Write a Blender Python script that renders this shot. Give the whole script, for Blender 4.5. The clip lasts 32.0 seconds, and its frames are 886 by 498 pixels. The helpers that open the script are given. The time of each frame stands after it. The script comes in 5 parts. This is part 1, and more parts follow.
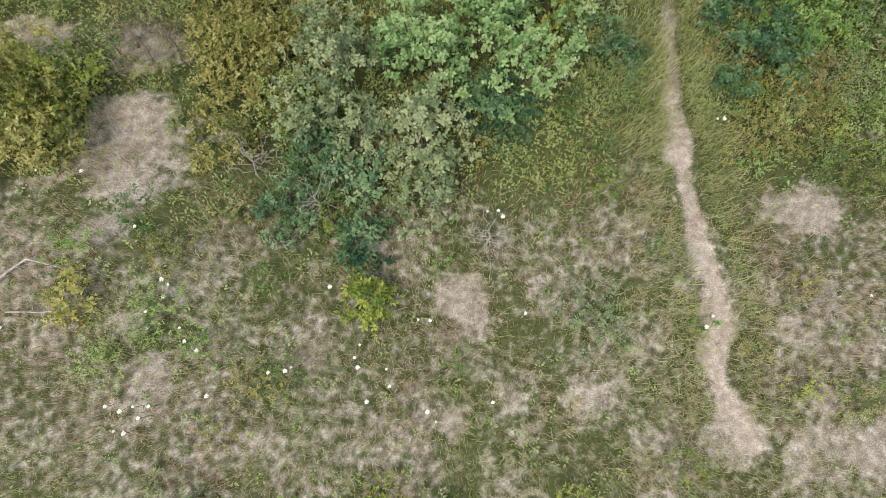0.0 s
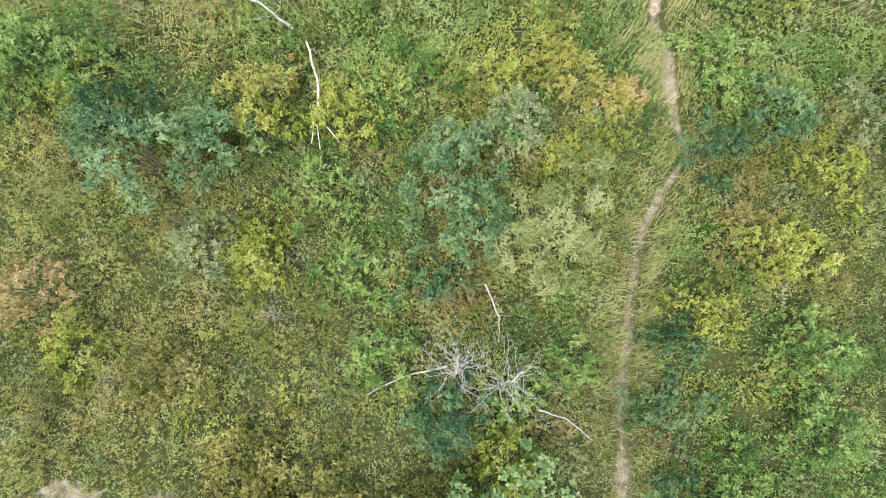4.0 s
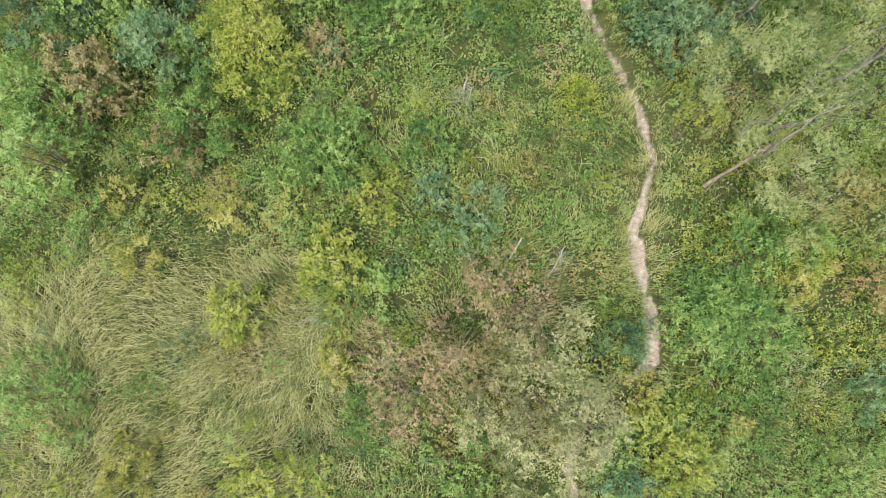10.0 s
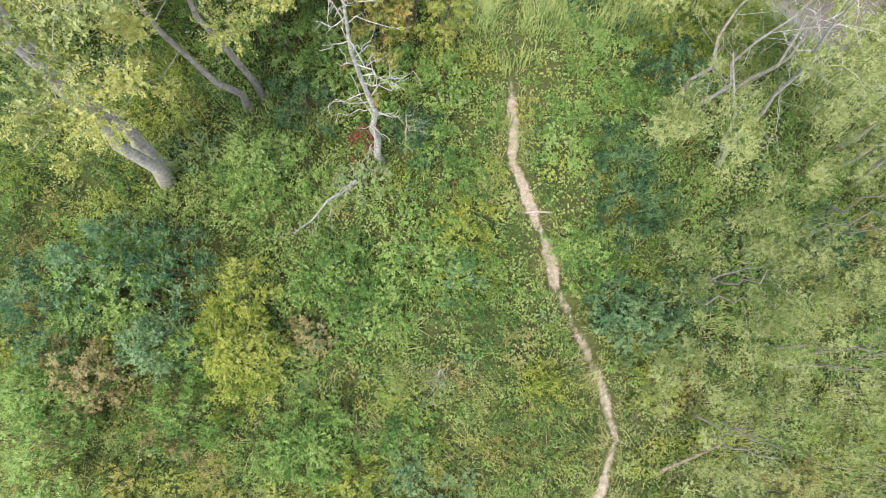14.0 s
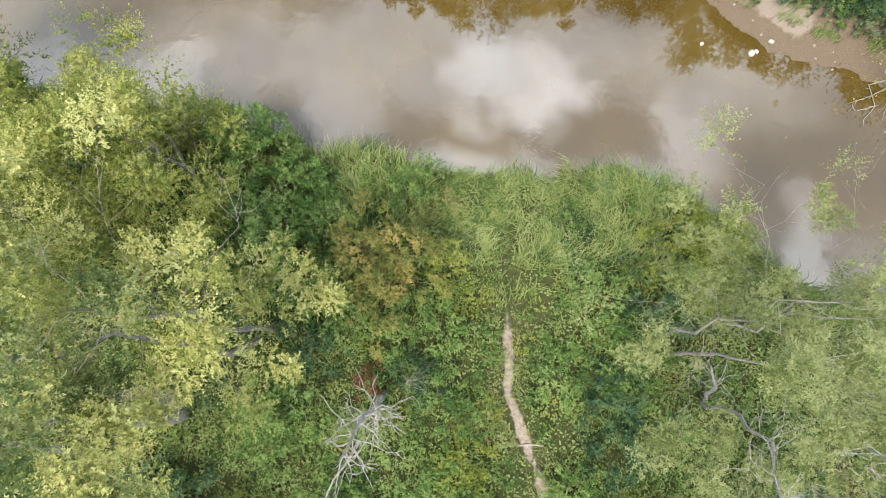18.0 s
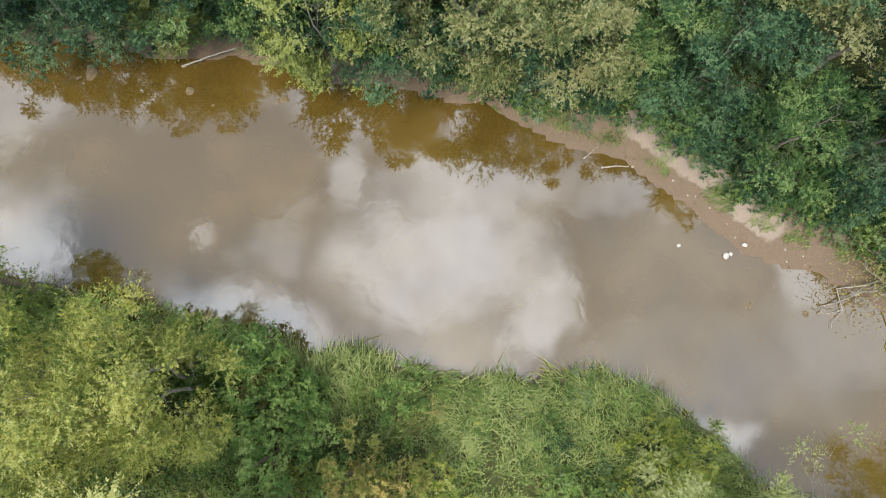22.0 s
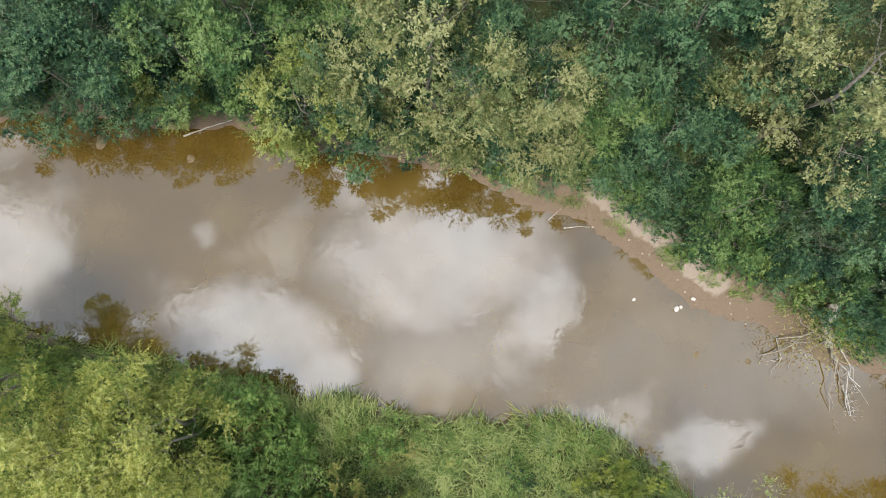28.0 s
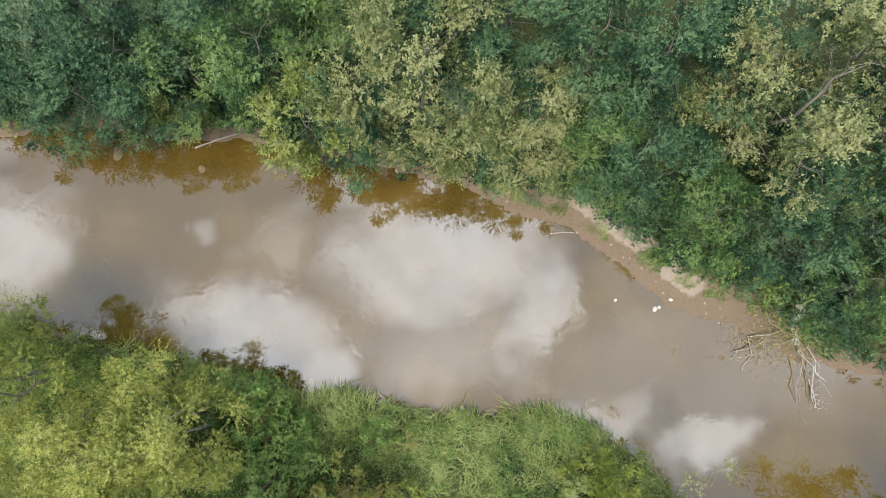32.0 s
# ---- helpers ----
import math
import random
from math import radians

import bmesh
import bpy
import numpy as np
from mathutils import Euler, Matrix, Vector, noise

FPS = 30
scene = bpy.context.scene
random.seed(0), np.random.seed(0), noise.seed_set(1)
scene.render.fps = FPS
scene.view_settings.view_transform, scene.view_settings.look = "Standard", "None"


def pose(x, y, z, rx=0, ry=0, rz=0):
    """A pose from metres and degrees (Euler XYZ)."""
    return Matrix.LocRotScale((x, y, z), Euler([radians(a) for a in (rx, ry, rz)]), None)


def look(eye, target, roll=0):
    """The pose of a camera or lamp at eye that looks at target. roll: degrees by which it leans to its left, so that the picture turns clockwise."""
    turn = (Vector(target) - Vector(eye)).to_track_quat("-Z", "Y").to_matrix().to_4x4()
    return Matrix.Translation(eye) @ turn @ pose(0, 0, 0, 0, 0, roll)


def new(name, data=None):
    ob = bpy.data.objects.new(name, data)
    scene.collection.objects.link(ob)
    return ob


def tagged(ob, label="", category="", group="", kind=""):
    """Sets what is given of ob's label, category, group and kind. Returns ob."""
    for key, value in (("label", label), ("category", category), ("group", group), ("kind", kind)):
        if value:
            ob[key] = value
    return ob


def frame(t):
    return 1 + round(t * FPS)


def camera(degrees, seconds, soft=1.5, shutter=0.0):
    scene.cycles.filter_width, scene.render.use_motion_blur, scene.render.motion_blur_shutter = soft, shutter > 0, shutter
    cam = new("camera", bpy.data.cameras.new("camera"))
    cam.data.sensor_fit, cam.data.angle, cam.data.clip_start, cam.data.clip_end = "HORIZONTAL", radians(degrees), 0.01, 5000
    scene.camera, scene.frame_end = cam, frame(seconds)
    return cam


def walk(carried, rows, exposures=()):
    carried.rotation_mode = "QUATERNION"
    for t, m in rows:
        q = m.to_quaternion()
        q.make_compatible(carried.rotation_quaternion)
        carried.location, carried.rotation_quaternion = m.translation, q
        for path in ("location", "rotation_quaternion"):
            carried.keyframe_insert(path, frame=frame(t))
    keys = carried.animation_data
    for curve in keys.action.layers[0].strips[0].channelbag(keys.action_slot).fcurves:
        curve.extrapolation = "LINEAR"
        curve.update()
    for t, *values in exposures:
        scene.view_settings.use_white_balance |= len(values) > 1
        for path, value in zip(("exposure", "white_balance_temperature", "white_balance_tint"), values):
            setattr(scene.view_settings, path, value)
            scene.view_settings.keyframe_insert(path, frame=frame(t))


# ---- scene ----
cam = camera(76.8, 32.0, soft=0.9)
PATH = [
    (0.0, pose(0.000, 0.000, 9.998, 8.46, -0.02, 0.00)),
    (0.5, pose(0.022, 1.103, 10.251, 8.49, -0.03, 0.05)),
    (1.0, pose(0.026, 2.193, 10.556, 8.54, -0.03, 0.07)),
    (1.5, pose(0.059, 3.283, 10.912, 8.64, 0.01, 0.05)),
    (2.0, pose(0.096, 4.308, 11.236, 8.69, 0.02, 0.03)),
    (2.5, pose(0.140, 5.394, 11.614, 8.72, -0.02, -0.00)),
    (3.0, pose(0.224, 6.510, 11.985, 8.63, -0.03, -0.08)),
    (3.5, pose(0.317, 7.619, 12.373, 8.52, 0.01, -0.16)),
    (4.0, pose(0.420, 8.701, 12.763, 8.49, 0.03, -0.17)),
    (4.5, pose(0.527, 9.803, 13.128, 8.52, -0.01, -0.18)),
    (6.5, pose(1.131, 14.619, 14.876, 8.07, -0.02, -0.78)),
    (7.0, pose(1.230, 15.736, 15.268, 8.05, -0.10, -0.75)),
    (7.5, pose(1.305, 16.853, 15.631, 8.07, -0.14, -0.73)),
    (8.0, pose(1.393, 17.973, 15.892, 8.12, -0.18, -0.70)),
    (8.5, pose(1.471, 19.111, 16.036, 8.15, -0.23, -0.65)),
    (9.0, pose(1.564, 20.245, 16.143, 8.11, -0.25, -0.64)),
    (9.5, pose(1.703, 21.358, 16.286, 8.09, -0.25, -0.61)),
    (10.0, pose(1.839, 22.434, 16.530, 8.12, -0.20, -0.57)),
    (10.5, pose(1.976, 23.498, 16.826, 8.20, -0.14, -0.53)),
    (11.0, pose(2.103, 24.578, 17.103, 8.32, -0.06, -0.56)),
    (11.5, pose(2.218, 25.673, 17.412, 8.38, 0.01, -0.57)),
    (12.0, pose(2.329, 26.782, 17.731, 8.40, 0.06, -0.58)),
    (12.5, pose(2.483, 27.856, 18.043, 8.41, 0.08, -0.57)),
    (13.0, pose(2.657, 28.922, 18.384, 8.39, 0.12, -0.55)),
    (13.5, pose(2.755, 29.974, 18.717, 8.28, 0.16, -0.50)),
    (14.0, pose(2.817, 31.046, 19.060, 8.16, 0.14, -0.52)),
    (14.5, pose(2.848, 32.103, 19.360, 8.06, 0.14, -0.55)),
    (16.5, pose(2.944, 36.071, 20.507, 8.20, 0.22, -0.16)),
    (17.0, pose(2.995, 37.123, 20.810, 8.21, 0.39, -0.11)),
    (17.5, pose(3.043, 38.201, 21.087, 8.19, 0.53, -0.14)),
    (18.0, pose(3.074, 39.286, 21.382, 8.10, 0.55, -0.19)),
    (18.5, pose(3.059, 40.376, 21.629, 8.01, 0.45, -0.27)),
    (19.0, pose(3.010, 41.435, 21.857, 7.97, 0.27, -0.33)),
    (19.5, pose(2.929, 42.446, 22.111, 7.97, 0.06, -0.36)),
    (20.0, pose(2.857, 43.431, 22.335, 8.02, -0.12, -0.36)),
    (20.5, pose(2.875, 44.385, 22.624, 8.10, -0.26, -0.26)),
    (21.0, pose(2.995, 45.345, 22.912, 8.22, -0.32, -0.12)),
    (21.5, pose(3.171, 46.316, 23.190, 8.36, -0.27, -0.00)),
    (22.0, pose(3.371, 47.202, 23.474, 8.40, -0.10, 0.07)),
    (22.5, pose(3.629, 48.131, 23.749, 8.46, 0.09, 0.06)),
    (23.0, pose(3.846, 49.034, 24.045, 8.50, 0.18, 0.04)),
    (23.5, pose(4.093, 49.378, 24.306, 8.46, 0.20, 0.04)),
    (24.0, pose(4.272, 49.433, 24.515, 8.45, 0.15, -0.07)),
    (24.5, pose(4.394, 49.420, 24.753, 8.47, 0.06, -0.07)),
    (25.0, pose(4.473, 49.350, 24.953, 8.48, 0.02, -0.06)),
    (25.5, pose(4.409, 49.279, 25.177, 8.50, 0.07, -0.03)),
    (27.5, pose(4.370, 49.440, 26.115, 8.32, -0.02, -0.10)),
    (28.0, pose(4.474, 49.436, 26.361, 8.32, -0.01, -0.14)),
    (28.5, pose(4.560, 49.396, 26.595, 8.32, 0.00, -0.18)),
    (29.0, pose(4.622, 49.332, 26.836, 8.32, 0.00, -0.19)),
    (29.5, pose(4.660, 49.274, 27.080, 8.33, 0.02, -0.24)),
    (30.0, pose(4.686, 49.247, 27.324, 8.33, 0.03, -0.28)),
    (30.5, pose(4.715, 49.274, 27.580, 8.32, 0.05, -0.27)),
    (31.0, pose(4.750, 49.334, 27.832, 8.27, 0.06, -0.26)),
    (31.5, pose(4.773, 49.430, 28.080, 8.18, 0.05, -0.25)),
    (32.0, pose(4.776, 49.506, 28.341, 8.05, 0.03, -0.20)),
]
# the camera darkens its picture over the bright river
walk(cam, PATH, [(0, 0.15), (2, 0.50), (4, 0.72), (7, 0.68), (11, 0.66), (13.0, 0.80), (15.5, 0.72), (19.0, 0.50), (23.0, 0.42), (32.0, 0.44)])

# ---- light ----
SUN_ELEV, SUN_AZ = 66.0, 215.0
world = bpy.data.worlds.new("sky")
scene.world = world
world.use_nodes = True


def sky_nodes():
    nt = world.node_tree
    nt.nodes.clear()
    N, L = nt.nodes.new, nt.links.new
    out, bg = N("ShaderNodeOutputWorld"), N("ShaderNodeBackground")
    sky = N("ShaderNodeTexSky")
    sky.sky_type, sky.sun_disc = "NISHITA", False
    sky.sun_elevation, sky.sun_rotation = radians(SUN_ELEV), radians(SUN_AZ)
    tc, sep = N("ShaderNodeTexCoord"), N("ShaderNodeSeparateXYZ")
    L(tc.outputs["Generated"], sep.inputs[0])
    # the cloud layer: a flat sheet high overhead, addressed by direction over height
    up = N("ShaderNodeMath"); up.operation = "MAXIMUM"; up.inputs[1].default_value = 0.06
    L(sep.outputs["Z"], up.inputs[0])
    flat = N("ShaderNodeCombineXYZ")
    for axis in "XY":
        d = N("ShaderNodeMath"); d.operation = "DIVIDE"
        L(sep.outputs[axis], d.inputs[0]); L(up.outputs[0], d.inputs[1]); L(d.outputs[0], flat.inputs[axis])
    warp = N("ShaderNodeTexNoise"); warp.inputs["Scale"].default_value = 4.0; warp.inputs["Detail"].default_value = 8
    L(flat.outputs[0], warp.inputs["Vector"])
    sub = N("ShaderNodeVectorMath"); sub.operation = "SUBTRACT"; sub.inputs[1].default_value = (0.5, 0.5, 0.5)
    L(warp.outputs["Color"], sub.inputs[0])
    mad = N("ShaderNodeVectorMath"); mad.operation = "MULTIPLY_ADD"; mad.inputs[1].default_value = (0.24, 0.24, 0.0)
    fine_w = N("ShaderNodeTexNoise"); fine_w.inputs["Scale"].default_value = 13.0; fine_w.inputs["Detail"].default_value = 8
    L(flat.outputs[0], fine_w.inputs["Vector"])
    sub2 = N("ShaderNodeVectorMath"); sub2.operation = "SUBTRACT"; sub2.inputs[1].default_value = (0.5, 0.5, 0.5); L(fine_w.outputs["Color"], sub2.inputs[0])
    mad2 = N("ShaderNodeVectorMath"); mad2.operation = "MULTIPLY_ADD"; mad2.inputs[1].default_value = (0.13, 0.13, 0.0)
    L(sub2.outputs[0], mad2.inputs[0]); L(flat.outputs[0], mad2.inputs[2])
    L(sub.outputs[0], mad.inputs[0]); L(mad2.outputs[0], mad.inputs[2])
    total = None
    for cx, cy, rx, ry, amount in CLOUDS:
        mp = N("ShaderNodeMapping"); mp.vector_type = "TEXTURE"
        mp.inputs["Location"].default_value, mp.inputs["Scale"].default_value = (cx, cy, 0), (rx, ry, 1)
        L(mad.outputs[0], mp.inputs["Vector"])
        ln = N("ShaderNodeVectorMath"); ln.operation = "LENGTH"; L(mp.outputs[0], ln.inputs[0])
        mr = N("ShaderNodeMapRange"); mr.interpolation_type = "SMOOTHSTEP"
        for k, v in (("From Min", 1.45), ("From Max", 0.45), ("To Min", 0.0), ("To Max", amount)):
            mr.inputs[k].default_value = v
        L(ln.outputs["Value"], mr.inputs["Value"])
        if total is None:
            total = mr.outputs[0]
        else:
            mx = N("ShaderNodeMath"); mx.operation = "MAXIMUM"
            L(total, mx.inputs[0]); L(mr.outputs[0], mx.inputs[1]); total = mx.outputs[0]
    wide = N("ShaderNodeTexNoise"); wide.inputs["Scale"].default_value = 0.9; wide.inputs["Detail"].default_value = 7
    L(flat.outputs[0], wide.inputs["Vector"])
    wr = N("ShaderNodeMapRange"); wr.inputs["From Min"].default_value, wr.inputs["From Max"].default_value = 0.42, 0.62
    wr.inputs["To Max"].default_value = 0.75
    L(wide.outputs["Fac"], wr.inputs["Value"])
    far = N("ShaderNodeVectorMath"); far.operation = "LENGTH"; L(flat.outputs[0], far.inputs[0])
    fr = N("ShaderNodeMapRange"); fr.inputs["From Min"].default_value, fr.inputs["From Max"].default_value = 0.9, 1.3
    L(far.outputs["Value"], fr.inputs["Value"])
    rest = N("ShaderNodeMath"); rest.operation = "MULTIPLY"; L(wr.outputs[0], rest.inputs[0]); L(fr.outputs[0], rest.inputs[1])
    fine = N("ShaderNodeTexNoise"); fine.inputs["Scale"].default_value = 5.5; fine.inputs["Detail"].default_value = 7; fine.inputs["Roughness"].default_value = 0.62
    L(flat.outputs[0], fine.inputs["Vector"])
    fm = N("ShaderNodeMapRange"); fm.inputs["To Min"].default_value, fm.inputs["To Max"].default_value = 0.20, 1.65
    L(fine.outputs["Fac"], fm.inputs["Value"])
    clouds = N("ShaderNodeMath"); clouds.operation = "MAXIMUM"; L(total, clouds.inputs[0]); L(rest.outputs[0], clouds.inputs[1])
    cl = N("ShaderNodeMath"); cl.operation = "MULTIPLY"; L(clouds.outputs[0], cl.inputs[0]); L(fm.outputs[0], cl.inputs[1])
    cl.use_clamp = True
    dim = N("ShaderNodeVectorMath"); dim.operation = "SCALE"; dim.inputs["Scale"].default_value = SKY_GAIN
    L(sky.outputs[0], dim.inputs[0])
    haze = N("ShaderNodeMix"); haze.data_type = "RGBA"; haze.inputs["Factor"].default_value = 0.55
    L(dim.outputs[0], haze.inputs["A"]); haze.inputs["B"].default_value = (*GREY_CLOUD, 1)
    mix = N("ShaderNodeMix"); mix.data_type = "RGBA"
    L(cl.outputs[0], mix.inputs["Factor"]); L(haze.outputs["Result"], mix.inputs["A"]); mix.inputs["B"].default_value = (*WHITE_CLOUD, 1)
    L(mix.outputs["Result"], bg.inputs["Color"]); bg.inputs["Strength"].default_value = 1.0
    L(bg.outputs[0], out.inputs["Surface"])


# clouds overhead: where they stand in the sheet (x right, y ahead), half widths, whiteness
CLOUDS = [(0.01, 0.13, 0.18, 0.12, 0.95), (0.16, 0.03, 0.07, 0.12, 0.9), (0.00, -0.03, 0.16, 0.09, 0.42), (-0.33, 0.00, 0.14, 0.09, 0.9), (-0.22, -0.07, 0.06, 0.07, 0.95), (-0.42, 0.18, 0.03, 0.03, 0.55),
          (-0.28, 0.16, 0.07, 0.05, 0.3), (-0.81, 0.17, 0.11, 0.11, 0.8), (-0.64, -0.02, 0.13, 0.03, 0.5), (0.29, -0.14, 0.13, 0.03, 0.6), (0.46, -0.21, 0.07, 0.05, 0.8), (0.06, 0.26, 0.17, 0.07, 0.7)]
CLOUDS += [(-0.17, 0.27, 0.05, 0.06, 0.7), (-0.52, 0.47, 0.07, 0.10, 0.7), (-0.80, 0.48, 0.18, 0.12, 0.45), (-0.22, 0.42, 0.09, 0.10, 0.45), (0.12, 0.48, 0.14, 0.10, 1.0), (0.45, 0.38, 0.08, 0.13, 0.6), (0.64, 0.14, 0.06, 0.09, 0.6), (0.36, 0.24, 0.12, 0.05, 0.4), (-0.1, 0.52, 0.6, 0.11, 0.42), (0.52, 0.50, 0.2, 0.14, 0.4), (0.46, -0.08, 0.26, 0.12, 0.22), (0.42, 0.12, 0.14, 0.12, 0.14), (0.70, 0.02, 0.16, 0.14, 0.34)]
SKY_GAIN, GREY_CLOUD, WHITE_CLOUD = 0.10, (0.74, 0.87, 1.06), (2.55, 2.72, 3.0)
sky_nodes()
sun = new("sun", bpy.data.lights.new("sun", "SUN"))
sun.data.energy, sun.data.angle, sun.data.color = 4.0, radians(18), (1.0, 0.91, 0.78)
sun.matrix_world = look((0, 0, 60), (-60 * math.sin(radians(SUN_AZ)) / math.tan(radians(SUN_ELEV)), -60 * math.cos(radians(SUN_AZ)) / math.tan(radians(SUN_ELEV)), 0))

# ---- plan ----
TRAIL = [(4.84, -1.7), (4.5, -1.1), (4.37, -0.46), (4.46, 0.25), (4.32, 1.27), (4.15, 2.3), (4.12, 3.1), (4.12, 3.81), (4.11, 3.83), (4.15, 4.87), (4.16, 4.94), (4.25, 6.22), (4.31, 7.44), (4.37, 7.78), (4.55, 8.55), (4.7, 9.6), (5.02, 11), (5.61, 12.01), (6.15, 12.7), (5.96, 13.89), (5.86, 15.04), (5.89, 15.39), (5.6, 16.3), (5.69, 16.84), (5.39, 18.49), (5.76, 19.29), (6.52, 20.26), (7.96, 21.49), (8.02, 22.94), (7.76, 23.94), (7.7, 24.88), (7.62, 25.21), (7.94, 26.16), (8.4, 27.39), (8.06, 29.11), (7.18, 31.07), (6.61, 32.6), (6.55, 33.35), (5.92, 35.04), (5.27, 36.87), (5.4, 38.44), (5.34, 38.53), (5.33, 40.35), (5.47, 42.1), (6.04, 43.43), (7.48, 44.44)]
NEAR_BANK = [(-15.32, 49.55), (-12.65, 48.6), (-8.15, 47.65), (-5.1, 47.11), (-3.47, 46.92), (-2.4, 46.13), (0.02, 46.36), (1.18, 45.85), (3.49, 45.5), (5.8, 45.34), (7.17, 44.97), (8.11, 45.38), (9.72, 45.33), (12, 44.78), (13.11, 44.01), (14.63, 42.93), (15.34, 41.83), (15.04, 42.3)]
FAR_BANK = [(-18.86, 59.48), (-16.5, 60.03), (-11.64, 59.83), (-8.89, 59.22), (-6.18, 59.37), (-3.75, 58.73), (-1.93, 58.32), (2.28, 57.69), (5.27, 56.97), (7.93, 55.62), (11.15, 54.47), (12.88, 53.4), (14.3, 52.3), (15.3, 51.3), (16.1, 50.5), (18.19, 49.86), (20.44, 49.13), (22.32, 47.78), (24.56, 47.35), (27.01, 46.87)]
BARE = [(-5.05, 3.3, 0.75, 1.1), (-7.3, 5.1, 0.85, 0.4), (-5.15, 4.85, 0.62, 0.38), (7.46, 3.3, 0.47, 0.29), (6.05, 1.94, 0.58, 0.37), (-6.07, 2.31, 0.72, 0.24), (0.33, 0.44, 0.34, 0.52), (2.38, -1.04, 0.44, 0.37), (6.25, 2.06, 0.55, 0.35), (7.46, 3.35, 0.39, 0.3), (5.82, -1.6, 0.66, 0.58), (0.14, -1.6, 0.36, 0.43), (-4.44, -0.94, 0.28, 0.42), (-4.89, 0.11, 0.32, 0.21), (-5.21, 1.66, 0.3, 0.37), (4.48, -1.77, 0.51, 0.29), (1.3, -1.6, 0.29, 0.22), (6.6, -1.77, 0.43, 0.29)]
SHRUBS = {}
SHRUBS['poplar'] = [(-0.71, 4.61, 0.43, 1.6), (-0.09, 4.33, 0.56, 1.8), (0.63, 5.13, 0.53, 1.8), (1.32, 4.24, 0.7, 1.8), (2.03, 5.71, 0.72, 1.9), (-0.54, 4.73, 0.52, 2.2), (0.86, 5.03, 0.62, 2), (1.79, 13.2, 0.53, 1.4)]
SHRUBS['pale'] = [(-1.98, 3.41, 0.65, 1.4), (-0.36, 2.96, 0.64, 1.5), (-0.27, 2.1, 0.51, 1.2), (-1.55, 4.1, 0.6, 2), (-0.27, 3.17, 0.6, 1.8), (-1.92, 4.67, 0.52, 2), (-1.24, 3.05, 0.48, 1.4), (1.97, 13.17, 0.77, 2.2), (-4.78, 10.57, 0.71, 1.6), (10.49, 13.49, 0.95, 2), (-1.38, 30.78, 0.51, 1.3), (0.14, 36.05, 0.84, 1.6)]
SHRUBS['yelgreen'] = [(-6.75, 3.85, 1.02, 0.7), (7.48, 10.46, 0.68, 1.2), (-3.64, 10.3, 0.56, 1.3), (-1.13, 0.56, 0.39, 0.7), (-6.55, 3.96, 0.54, 0.9), (9.29, 12.26, 0.75, 1), (-7.43, 8.35, 0.84, 0.8), (7.93, 19.3, 1.21, 1.2), (-3.68, 10.52, 0.74, 1), (-3.53, 13.43, 0.62, 1.4), (-1.86, 13.62, 0.87, 1.4), (8.14, 10.46, 0.79, 1.2), (6.04, 9.03, 0.72, 1), (1.71, 6.02, 0.78, 1.1), (-2.67, 18.56, 1.19, 2.3), (1.75, 14.34, 0.71, 1.2), (8.32, 18.73, 0.89, 1.3), (7.8, 17.26, 0.88, 1.2), (3.51, 12.43, 0.97, 1.3), (-1.05, 21.51, 0.59, 0.9), (-3.96, 22.69, 0.69, 1.1), (-1.16, 24.02, 0.92, 1.4)]
SHRUBS['yelgreen'] += [(-3.32, 30.09, 1.36, 2.6), (-1.35, 24.54, 0.89, 1.2), (5.99, 29.32, 0.47, 1.2), (12.1, 24.57, 0.96, 1.6), (9.69, 28.94, 0.67, 1.2), (0.1, 26.31, 0.82, 1.3), (-4.03, 22.99, 0.8, 1.2), (-3.6, 30.41, 1.42, 2.6), (6.09, 29.36, 0.53, 1), (3.5, 34.35, 1.13, 1.2), (2.99, 41.68, 0.89, 2.4), (11.95, 41.51, 1.39, 2), (-3.57, 32.21, 1.12, 2), (12.62, 42.1, 1.46, 2.2), (11.88, 43.06, 0.86, 1.4)]
SHRUBS['dark'] = [(0.56, 6.95, 0.77, 1.6), (0.84, 3.84, 0.59, 1), (5.4, 4.83, 0.91, 1), (5.45, 8.5, 0.67, 0.9), (0.81, 3.77, 0.56, 1), (-2.01, 2.97, 0.54, 0.8), (-1.27, 1.44, 0.45, 0.5), (2.9, 4.99, 0.49, 0.8), (5.1, 7.1, 0.65, 0.8), (0.13, 9.77, 0.61, 1), (-7.03, 13.47, 0.99, 1.5), (6.69, 12.79, 0.76, 1), (6.94, 22.04, 0.77, 1.2), (-9.48, 31.86, 1.75, 3), (-5.98, 33.1, 1.46, 2.8), (10.4, 32.11, 1.01, 1.8), (15.1, 33.8, 1.06, 2), (-1.92, 38.69, 1.13, 2), (8.4, 32.0, 0.85, 1.5), (9.26, 35.01, 1.3, 1.6), (9.04, 36.8, 1.37, 1.6), (1.99, 37.59, 0.99, 1.5), (10.79, 40, 1.26, 1.6)]
